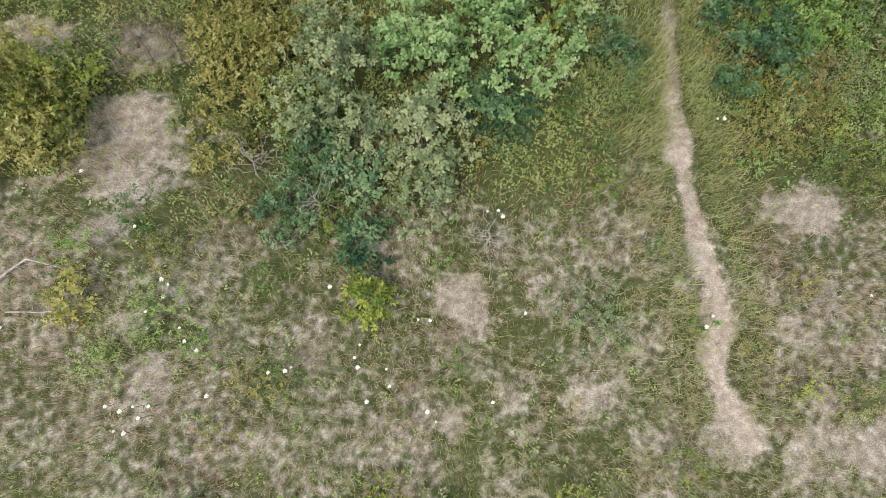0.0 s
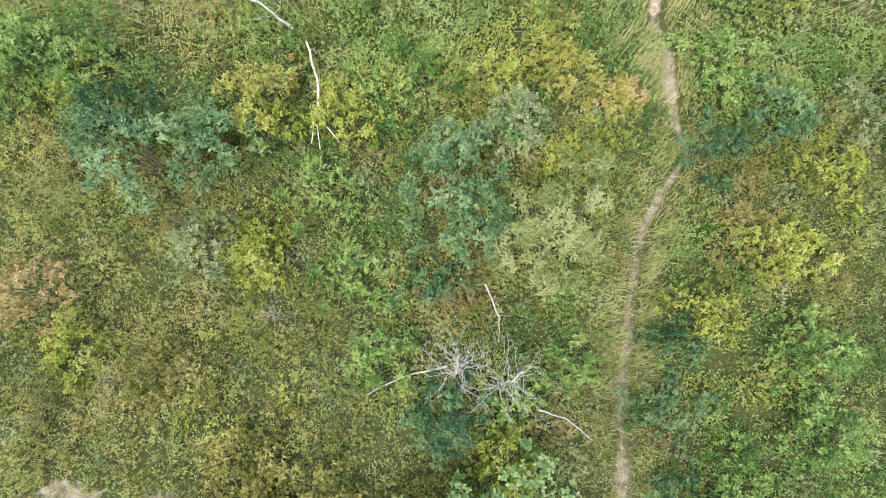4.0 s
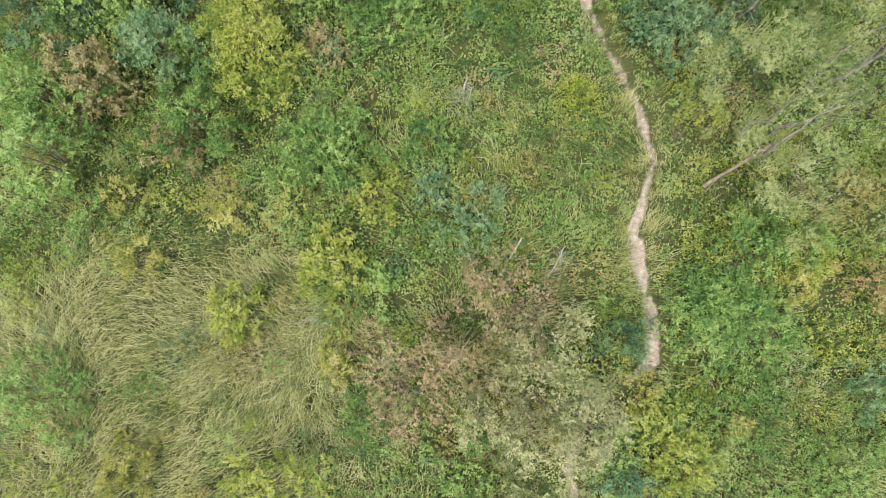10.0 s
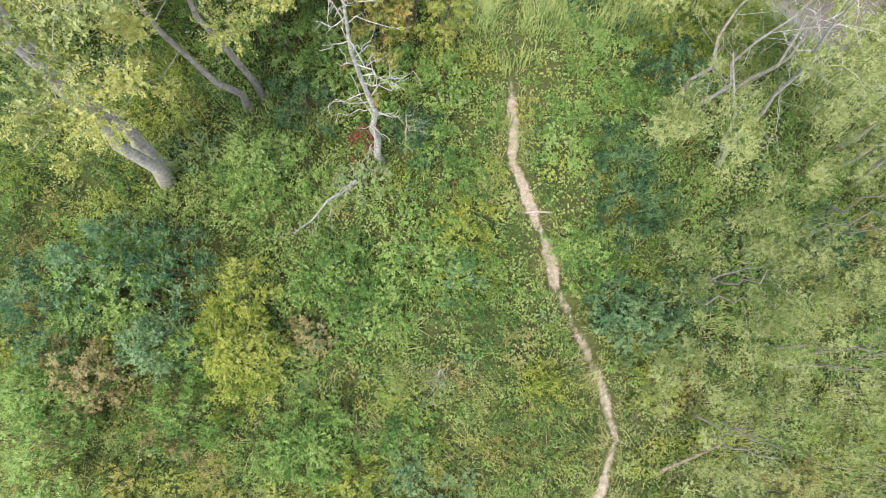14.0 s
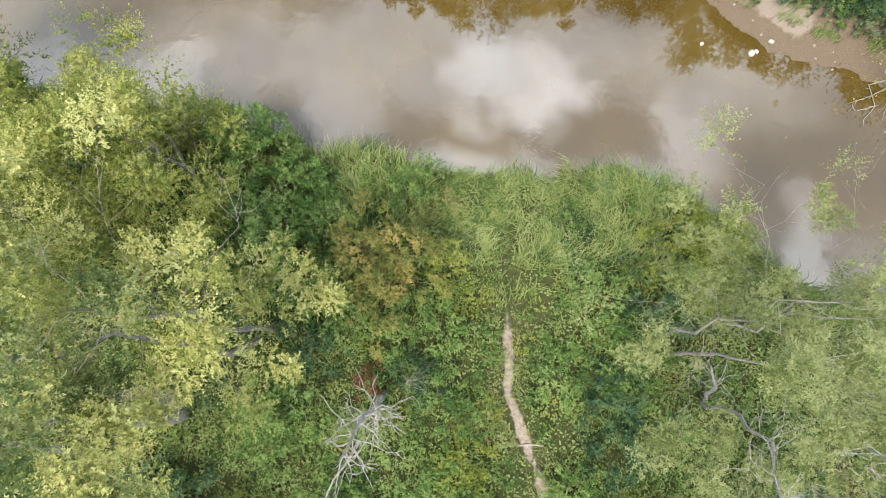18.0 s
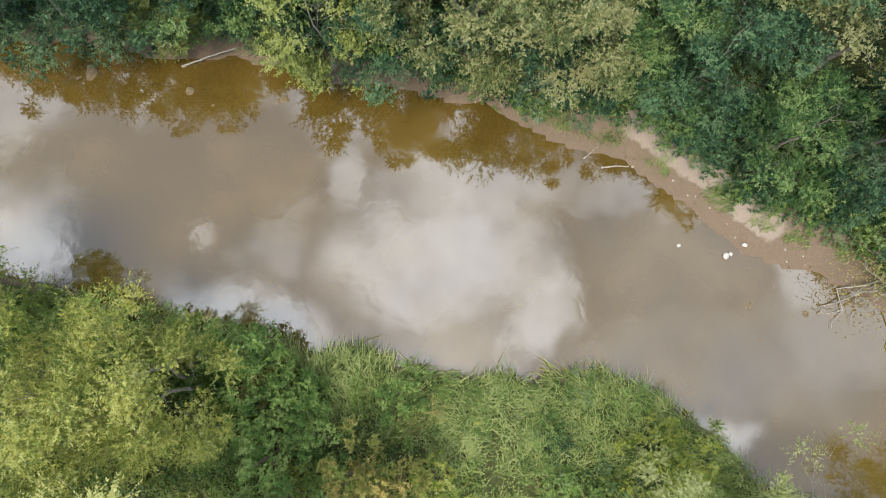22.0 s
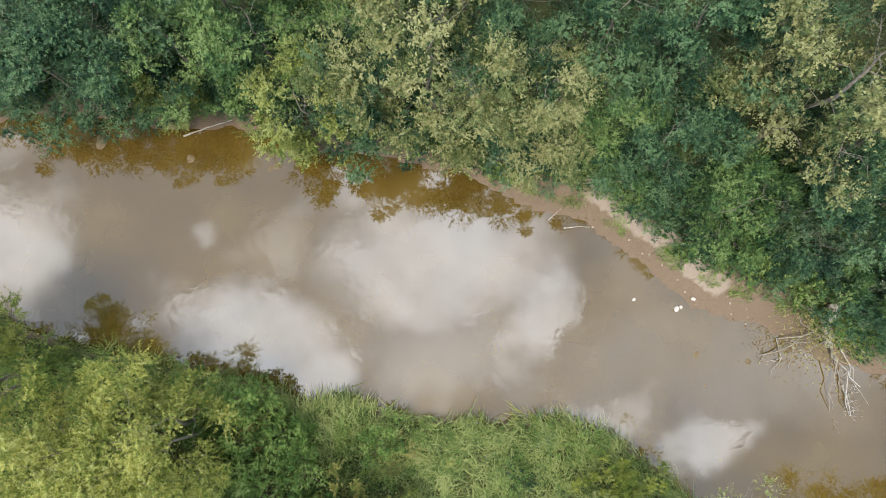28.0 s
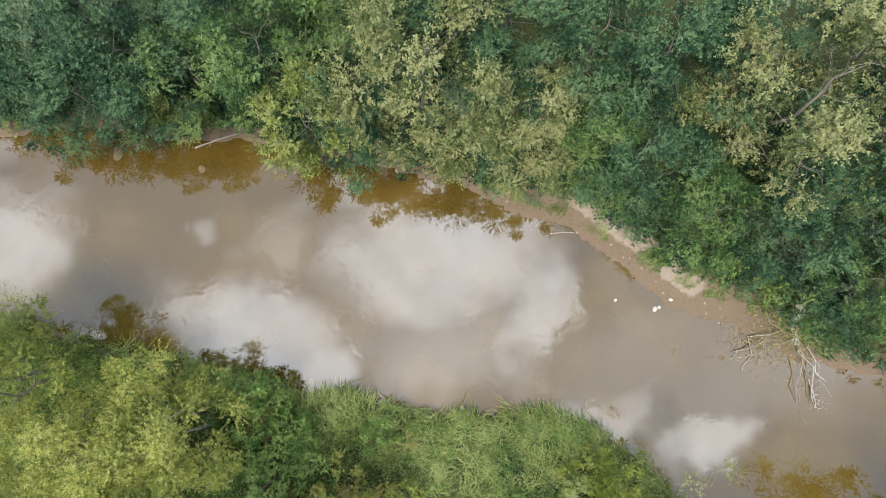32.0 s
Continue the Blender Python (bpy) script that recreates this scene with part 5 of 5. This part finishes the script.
# ---- far bank thicket ----
def thicket():
    r = np.random.default_rng(23)
    for x in np.arange(-22, 30, 1.05):
        x = x + r.normal(0, 0.25)
        back = 1.15 + 1.6 * float(smooth(6.5, 12, x) * smooth(26, 21, x)) + (0.5 if 1.5 < x < 7 else 0)
        for row in range(2):
            y = float(far_y(np.array([x]))[0]) + back + row * 1.5 + r.uniform(0, 0.5)
            kind = r.choice(["fardark", "fargreen", "fardark", "fargreen", "farblue", "fardark"])
            shrub(kind, x + r.normal(0, 0.2), y, r.choice([0.85, 1.2, 1.6]) * r.uniform(0.9, 1.05), r.uniform(1.4, 2.8) * (1.35 if x < 7 else 1.0), "thicket on the far bank")
    for x in np.arange(-17, -1.5, 1.1):
        y = float(near_y(np.array([x]))[0]) - 1.1 - r.uniform(0, 0.6)
        shrub(r.choice(["green", "yelgreen", "green", "olive"]), x, y, r.choice([0.6, 0.85]), r.uniform(0.9, 1.5), "thicket on the near bank")


thicket()


# ---- dead wood ----
def bare_branches(r, line, width, count, length, first=0.25, side=None, droop=0.1, twigs=5):
    """Crooked side branches off a trunk line, each with twigs."""
    made = []
    k = len(line)
    for i in range(count):
        q = first + (0.98 - first) * (i + r.random()) / count
        p = np.array([np.interp(q * (k - 1), range(k), line[:, j]) for j in range(3)])
        az = r.uniform(0, 6.28) if side is None else side + r.normal(0, 0.9)
        ln = length * r.uniform(0.5, 1.15) * (1.15 - 0.55 * q)
        e = p + [ln * math.cos(az), ln * math.sin(az), ln * r.normal(0.25, 0.3) - droop]
        b = crooked(r, p, e, 4, 0.07)
        w = max(width * 0.17, 0.006) * (1.1 - 0.6 * q)
        group = [(b, np.linspace(1, 0.35, 5) * w)]
        for _ in range(twigs):
            t = b[r.integers(1, 5)]
            d = unit((e - p)[None])[0] * 0.5 + r.normal(0, 0.6, 3)
            te = t + unit(d[None])[0] * ln * r.uniform(0.2, 0.45)
            group.append((crooked(r, t, te, 2, 0.1), np.linspace(0.55, 0.2, 3) * w))
        made.append(group)
    return made


def dead_tree(name, label, seed, line, width, count, length, material, first=0.25, side=None, top=0.35, twigs=5):
    r = np.random.default_rng(seed)
    line = np.asarray(line, float)
    ob = new(name)
    ob.matrix_world = Matrix.Translation(line[0])
    rel = line - line[0]
    fine = np.stack([np.interp(np.linspace(0, len(rel) - 1, 9), range(len(rel)), rel[:, j]) for j in range(3)], 1)
    fine[1:-1] += r.normal(0, 0.007 * np.linalg.norm(rel[-1]), (7, 3)) * [1, 1, 0.3]
    sticks("trunk", [(fine, np.linspace(1, top, 9) * width * np.array([1.3] + [1] * 8))], material, ob, 8)
    for group in bare_branches(r, fine, width, count, length, first, side, 0.1, twigs):
        sticks("branch", group, material, ob, 4)
    return tagged(ob, label, "dead tree")


def fallen(name, label, seed, line, width, material, count=0, length=0.6, top=0.45, category="log"):
    ob = dead_tree(name, label, seed, line, width, count, length, material, 0.2, None, top)
    return tagged(ob, label, category)


dead_tree("dead_tree", "tall bleached dead tree with bare broken branches", 5, [(0.65, 36.9, 0.0), (0.86, 36.92, 4.5), (1.16, 37.0, 11.3)], 0.14, 30, 1.35, DEAD, 0.40, None, 0.10, 3)
dead_tree("dead_shrub", "grey dead shrub tangled against a dead trunk", 6, [(1.5, 37.2, 0.0), (1.6, 37.35, 1.2), (1.7, 37.6, 2.6)], 0.05, 14, 1.1, PALE_BRANCH, 0.3, 0.6)
fallen("fallen_branch", "pale fallen branch caught on the brambles", 7, [(0.10, 35.6, 2.2), (-0.15, 35.1, 2.9), (-0.45, 34.7, 3.5), (-0.75, 34.0, 4.3), (-1.0, 33.5, 5.0)], 0.050, DEAD, 9, 0.9, 0.3, "branch")
dead_tree("dead_shrub", "silver dead shrub standing in the weeds", 8, [(0.62, 7.6, 0.1), (0.66, 7.9, 1.4), (0.7, 8.3, 2.7)], 0.05, 34, 1.0, DEAD, 0.3)
dead_tree("dead_shrub", "silver dead shrub leaning over the weeds", 9, [(1.45, 7.5, 0.1), (1.6, 7.6, 1.3), (1.9, 8.0, 2.4)], 0.05, 34, 1.0, DEAD, 0.3)
fallen("fallen_branch", "grey branch lying on the weeds", 10, [(0.5, 8.0, 0.9), (-0.4, 7.8, 0.8), (-1.2, 7.4, 0.6)], 0.022, DEAD, 5, 0.4, 0.4, "branch")
fallen("fallen_branch", "grey twiggy branch beside the footpath", 11, [(2.4, 7.1, 0.8), (3.0, 6.9, 0.7), (3.6, 6.4, 0.4)], 0.020, DEAD, 6, 0.4, 0.4, "branch")
fallen("fallen_branch", "pale branch lying in the shrubs", 12, [(1.3, 9.7, 1.1), (1.6, 9.0, 0.9), (1.6, 8.5, 0.7)], 0.020, PALE_BRANCH, 6, 0.4, 0.4, "branch")
dead_tree("broken_birch", "white broken birch trunk standing among shrubs", 13, [(-2.40, 13.5, 0.6), (-2.41, 14.35, 0.88), (-2.76, 15.43, 0.55)], 0.034, 3, 0.5, BIRCH, 0.5, None, 0.7)
fallen("birch_log", "white snapped birch trunk lying over the shrubs", 14, [(-3.13, 15.85, 0.44), (-3.4, 15.9, 0.9), (-3.69, 15.92, 1.39), (-4.3, 16.0, 1.7)], 0.038, BIRCH, 5, 0.7, 0.25)
for k, (dx, dy) in enumerate(((0.05, -0.7), (0.5, -0.55), (-0.15, -0.55))):
    fallen("birch_stick", "white splayed stick at the foot of a birch", 60 + k, [(-2.4, 13.5, 1.0), (-2.4 + dx, 13.5 + dy, 0.6)], 0.018, BIRCH, 0, 0.2, 0.5, "stick")
dead_tree("dead_shrub", "white bare forked shrub among weeds", 15, [(3.7, 24.1, 0.0), (3.8, 24.4, 0.8), (4.1, 24.9, 1.3)], 0.035, 9, 0.6, DEAD, 0.3)
dead_tree("dead_shrub", "grey bare twigs among the small trees", 16, [(5.0, 23.9, 0.0), (5.1, 24.2, 0.9), (5.2, 24.6, 1.7)], 0.035, 12, 0.8, PALE_BRANCH, 0.2)
dead_tree("dead_shrub", "low grey dead bush in the weeds", 17, [(2.6, 29.4, 0.0), (2.6, 29.6, 0.5), (2.7, 29.8, 0.9)], 0.035, 18, 0.9, DEAD, 0.15)
dead_tree("dead_shrub", "small silver bush in the weeds", 18, [(2.75, 29.2, 0.0), (2.75, 29.3, 0.6), (2.8, 29.4, 1.1)], 0.025, 16, 0.5, DEAD, 0.2)
fallen("fallen_log", "thick grey log half hidden in the undergrowth", 19, [(9.6, 26.5, 0.5), (10.4, 27.0, 0.9), (11.2, 27.5, 1.35)], 0.06, TWIG, 9, 1.0, 0.8)
dead_tree("dead_tree", "grey leaning trunk with a bare crown", 22, [(12.4, 36.6, 0.0), (11.6, 36.7, 4.0), (10.4, 36.5, 8.0), (8.6, 35.6, 12.2)], 0.075, 17, 1.7, DEAD, 0.5, None, 0.2)
dead_tree("dead_tree", "thin grey trunk leaning over the weeds", 23, [(12.5, 36.6, 0.0), (11.6, 37.4, 3.0), (10.5, 38.2, 5.2)], 0.075, 12, 1.2, DEAD, 0.4, None, 0.3)
dead_tree("dead_tree", "pale bare tree at the edge of the willows", 24, [(17.0, 35.8, 0.0), (15.6, 35.9, 3.6), (13.4, 36.2, 7.6), (12.4, 36.6, 10.6)], 0.10, 13, 1.8, DEAD, 0.5, None, 0.15)
fallen("footpath_log", "short log lying across the footpath", 25, [(5.55, 35.02, 0.02), (6.05, 35.06, 0.03), (6.55, 35.02, 0.02)], 0.045, PALE_BRANCH, 0, 0.3, 0.9)
dead_tree("pale_trunk", "pale leaning trunk of a small tree", 26, [(-6.2, 3.1, 1.05), (-6.1, 3.75, 1.3), (-6.3, 4.3, 1.5)], 0.032, 3, 0.5, DEAD, 0.4, None, 0.6)
fallen("fallen_branch", "grey branch on dry ground", 27, [(-6.9, 0.7, 1.50), (-6.3, 1.1, 1.60), (-5.5, 0.9, 1.50)], 0.020, PALE_BRANCH, 5, 0.4, 0.4, "branch")
fallen("fallen_branch", "thin dry branch on the ground", 28, [(-6.6, 0.3, 1.5), (-5.9, 0.3, 1.55), (-5.3, 0.2, 1.5)], 0.012, PALE_BRANCH, 4, 0.3, 0.4, "branch")
dead_tree("dead_shrub", "low grey leafless bush on dry ground", 29, [(6.15, 0.45, 0.85), (6.15, 0.5, 1.1), (6.2, 0.55, 1.3)], 0.02, 26, 0.5, PALE_BRANCH, 0.1)
for k, (x, y) in enumerate(((-5.65, 4.75), (-5.4, 5.0), (-5.1, 4.7), (-4.85, 5.0), (-4.6, 4.75), (-3.1, 2.6), (-1.3, 2.9), (0.7, 1.4), (-2.0, 1.9), (5.0, 6.3), (-6.7, 7.6), (-3.4, 9.0), (-5.6, 11.2), (-4.4, 22.3), (-1.9, 22.6), (-0.9, 26.9), (10.3, 24.0), (9.4, 30.6), (8.9, 28.0), (-0.6, 31.7))):
    z = on_ground(x, y)
    dead_tree("dead_shrub", "tangle of grey-brown dead stems in the weeds", 200 + k, [(x, y, z), (x + 0.05, y + 0.1, z + 0.35), (x, y + 0.15, z + 0.75)], 0.018, 20, 0.65, TWIG if k < 5 or k % 3 == 0 else PALE_BRANCH, 0.1)

# river bank wood
fallen("driftwood", "pale driftwood branch at the waterline", 31, [(-8.4, 59.05, -0.36), (-7.2, 59.4, -0.2), (-5.9, 59.75, 0.0)], 0.045, DEAD, 2, 0.5, 0.5, "driftwood")
fallen("driftwood", "pale driftwood stick on the wet shore", 32, [(10.35, 54.35, -0.36), (11.0, 54.42, -0.3), (11.6, 54.4, -0.33)], 0.035, DEAD, 3, 0.5, 0.5, "driftwood")
fallen("driftwood", "short stick at the waterline", 33, [(9.6, 54.75, -0.36), (9.9, 55.0, -0.3), (10.1, 55.2, -0.3)], 0.025, DEAD, 1, 0.3, 0.5, "driftwood")


def root_wad():
    """A washed-up tree top: its stump on the shore, limbs reaching into the water, a few leaves left."""
    r = np.random.default_rng(77)
    ob = new("uprooted_tree")
    base = np.array([21.9, 49.3, 0.0])
    ob.matrix_world = Matrix.Translation(base)
    ends = [(19.3, 48.25, -0.38), (19.6, 47.95, -0.4), (20.3, 48.15, -0.35), (23.9, 46.8, -0.33), (22.9, 46.9, -0.36), (23.3, 45.5, -0.38), (22.4, 45.6, -0.42), (20.6, 50.0, 0.9), (20.9, 50.5, 1.0), (23.8, 48.6, 0.7), (24.4, 48.0, 0.4), (22.2, 50.8, 1.2), (21.0, 48.4, 0.4)]
    sticks("trunk", [(crooked(r, (0.3, 1.3, 0.9), (0.3, -0.6, 0.15), 5, 0.04), np.linspace(0.26, 0.13, 6))], PALE_BRANCH, ob, 9, "grey forked trunk")
    for e in ends:
        e = np.array(e) - base
        line = crooked(r, (0.25 + r.normal(0, 0.1), r.uniform(-0.5, 0.9), 0.35), e, 5, 0.06)
        group = [(line, np.linspace(0.05, 0.016, 6))]
        for _ in range(6):
            t = line[r.integers(2, 6)]
            group.append((crooked(r, t, t + r.normal(0, 0.4, 3) * [1, 1, 0.5] + e * 0.12, 3, 0.1), np.linspace(0.014, 0.006, 4)))
        sticks("branch", group, DEAD if r.random() < 0.25 else BARK, ob, 5)
    n = 1300
    at = r.normal(0, 1, (n, 3)) * [0.95, 0.85, 0.3] + [-0.2, 0.1, 0.75]
    v, f, t = leaf_arrays(at, r.normal(0, 1, (n, 3)) * [1, 1, 0.4], r.normal(0, 0.4, (n, 3)) + [0, 0, 1], 0.11 * r.uniform(0.6, 1.3, n), 0.05, r.random(n))
    part_mesh("foliage", quick_mesh("foliage", v, f, LEAF["olive"], t), ob, "last yellowing leaves")
    tagged(ob, "uprooted dead tree washed up at the waterline", "dead tree")
    dead_tree("driftwood", "tangle of grey roots lying in shallow water", 78, [(23.1, 46.9, -0.36), (23.2, 46.2, -0.25), (23.3, 45.5, -0.3)], 0.05, 16, 0.8, DEAD, 0.3)


root_wad()


# ---- stones and flowers ----
def stone(x, y, z, size, material, label, flat=0.6, seed=0):
    bm = bmesh.new()
    bmesh.ops.create_icosphere(bm, subdivisions=2, radius=1.0)
    for v in bm.verts:
        k = 1 + 0.30 * noise.noise(v.co * 1.3 + Vector((seed * 3.1, seed, 0))) + 0.10 * noise.noise(v.co * 3.7 + Vector((0, seed, 0)))
        v.co = Vector((v.co.x * k * size, v.co.y * k * size * 0.8, v.co.z * k * size * flat))
    me = bpy.data.meshes.new("stone"); bm.to_mesh(me); bm.free()
    me.materials.append(material); me.shade_smooth()
    ob = new("stone", me)
    ob.matrix_world = pose(x, y, z, 0, 0, seed * 57)
    return tagged(ob, label, "stone")


stone(15.58, 50.45, -0.35, 0.17, STONE, "white rock at the edge of the water", 0.7, 1)
stone(15.80, 50.52, -0.36, 0.10, STONE, "white rock at the edge of the water", 0.7, 2)
stone(16.38, 50.9, -0.26, 0.12, STONE, "pale stone on the wet shore", 0.6, 3)
stone(13.6, 50.9, -0.38, 0.10, STONE, "pale stone in shallow water", 0.5, 4)
stone(5.72, 45.57, -0.36, 0.11, STONE, "white stone below the grassy bank", 0.7, 5)
stone(5.99, 45.25, -0.18, 0.09, STONE, "white stone on the grassy bank", 0.7, 6)
stone(0.5, 58.25, -0.27, 0.20, SHORE_STONE, "pale rock on the far bank", 0.6, 7)
stone(-12.5, 58.8, -0.44, 0.42, BROWN_STONE, "muddy rock just breaking the water", 0.35, 8)
for k, (x, y) in enumerate(((-5.1, 57.3), (-4.0, 57.4), (-3.7, 57.5), (16.7, 46.85), (18.8, 47.95), (-8.0, 57.9), (-6.9, 57.2), (16.4, 48.3))):
    stone(x, y, WATER - 0.075, 0.20 + 0.05 * (k % 3), BROWN_STONE, "muddy stone just under the water surface", 0.4, 10 + k)
r_st = np.random.default_rng(5)
for k in range(46):
    x = r_st.uniform(8, 24)
    y = float(far_y(np.array([x]))[0]) + r_st.uniform(0.02, 0.9)
    stone(x, y, on_ground(x, y, 0.0), r_st.uniform(0.03, 0.075), SHORE_STONE if k % 2 == 0 else BROWN_STONE, "small stone on the muddy shore", 0.6, 30 + k % 9)
for k in range(40):
    q = r_st.uniform(0, 1)
    y = r_st.choice([r_st.uniform(-1.8, 8), r_st.uniform(31, 38)])
    x = float(np.interp(y, TR[:, 1], TR[:, 0])) + r_st.normal(0, 0.10)
    stone(x, y, on_ground(x, y, -0.03), r_st.uniform(0.018, 0.05), SHORE_STONE, "pale stone on the footpath", 0.6, 40 + k % 9)


def flower(x, y, size, tall, seed):
    """A flat umbel of many small white heads on a thin stem with rays."""
    r = np.random.default_rng(seed)
    ob = new("wildflower")
    ob.matrix_world = Matrix.Translation((x, y, on_ground(x, y)))
    tip = np.array([r.normal(0, 0.04), r.normal(0, 0.04), tall])
    sticks("stem", [(crooked(r, (0, 0, -0.02), tip - [0, 0, 0.04], 3, 0.03), np.array([0.004, 0.0035, 0.003, 0.003]))], LEAF["green"], ob, 4)
    n = 22
    a = np.arange(n) * 2.39996
    d = size * (np.sqrt((np.arange(n) + 0.5) / n) - 0.3)
    at = tip + np.stack([d * np.cos(a), d * np.sin(a), -0.25 * d**2 / size + r.normal(0, 0.002, n)], 1)
    v, f, t = leaf_arrays(at, np.stack([np.cos(a), np.sin(a), 0 * a], 1), np.tile([0, 0, 1.0], (n, 1)), size * 0.45, size * 0.42, r.random(n))
    part_mesh("flower_head", quick_mesh("flower_head", v, f, PETAL, t), ob, "flat white flower head")
    return tagged(ob, "white wild carrot flower on a thin stem", "flower", "white wildflowers on the dry ground")


FLOWERS = [(-7.2, 3.27), (-4.71, 1.66), (-4.15, 0.8), (-3.99, 0.71), (-4.12, 0.53), (-4.39, 0.09), (-4.3, 0.32), (-3.74, -0.16), (-3.69, -0.28), (-3.82, 0.02), (-2.58, -0.58), (-2.33, -0.59), (-2.3, -0.49), (-1.33, -0.43), (-1.25, -0.5), (-0.87, -0.55), (-0.71, -0.84), (-1.11, -1.01), (-0.4, 0.18), (-0.25, 0.25), (-1.79, 0.66), (0.75, 1.92), (0.87, 1.89), (0.93, 1.76), (4.3, 0.03), (4.23, 0.25), (4.02, 0.09), (6.63, 0.58), (-4.88, -1.06), (-4.65, -1.11), (-4.46, -1.08), (-4.32, -1.24), (-4.57, -1.44), (-4.64, -1.48), (-4.22, -1.06), (-0.2, -1.14), (-0.1, -1.31), (0.75, -1.03), (4.75, 3.53), (4.63, 3.55), (-6.55, 0.0), (-3.5, -0.87), (-1.26, -0.23), (1.25, 0.25), (-5.65, 2.52), (-6.38, 2.52)]
for k, (x, y) in enumerate(FLOWERS):
    flower(x, y, 0.022 + 0.007 * (k % 3), 0.30 + 0.06 * (k % 4), 300 + k)
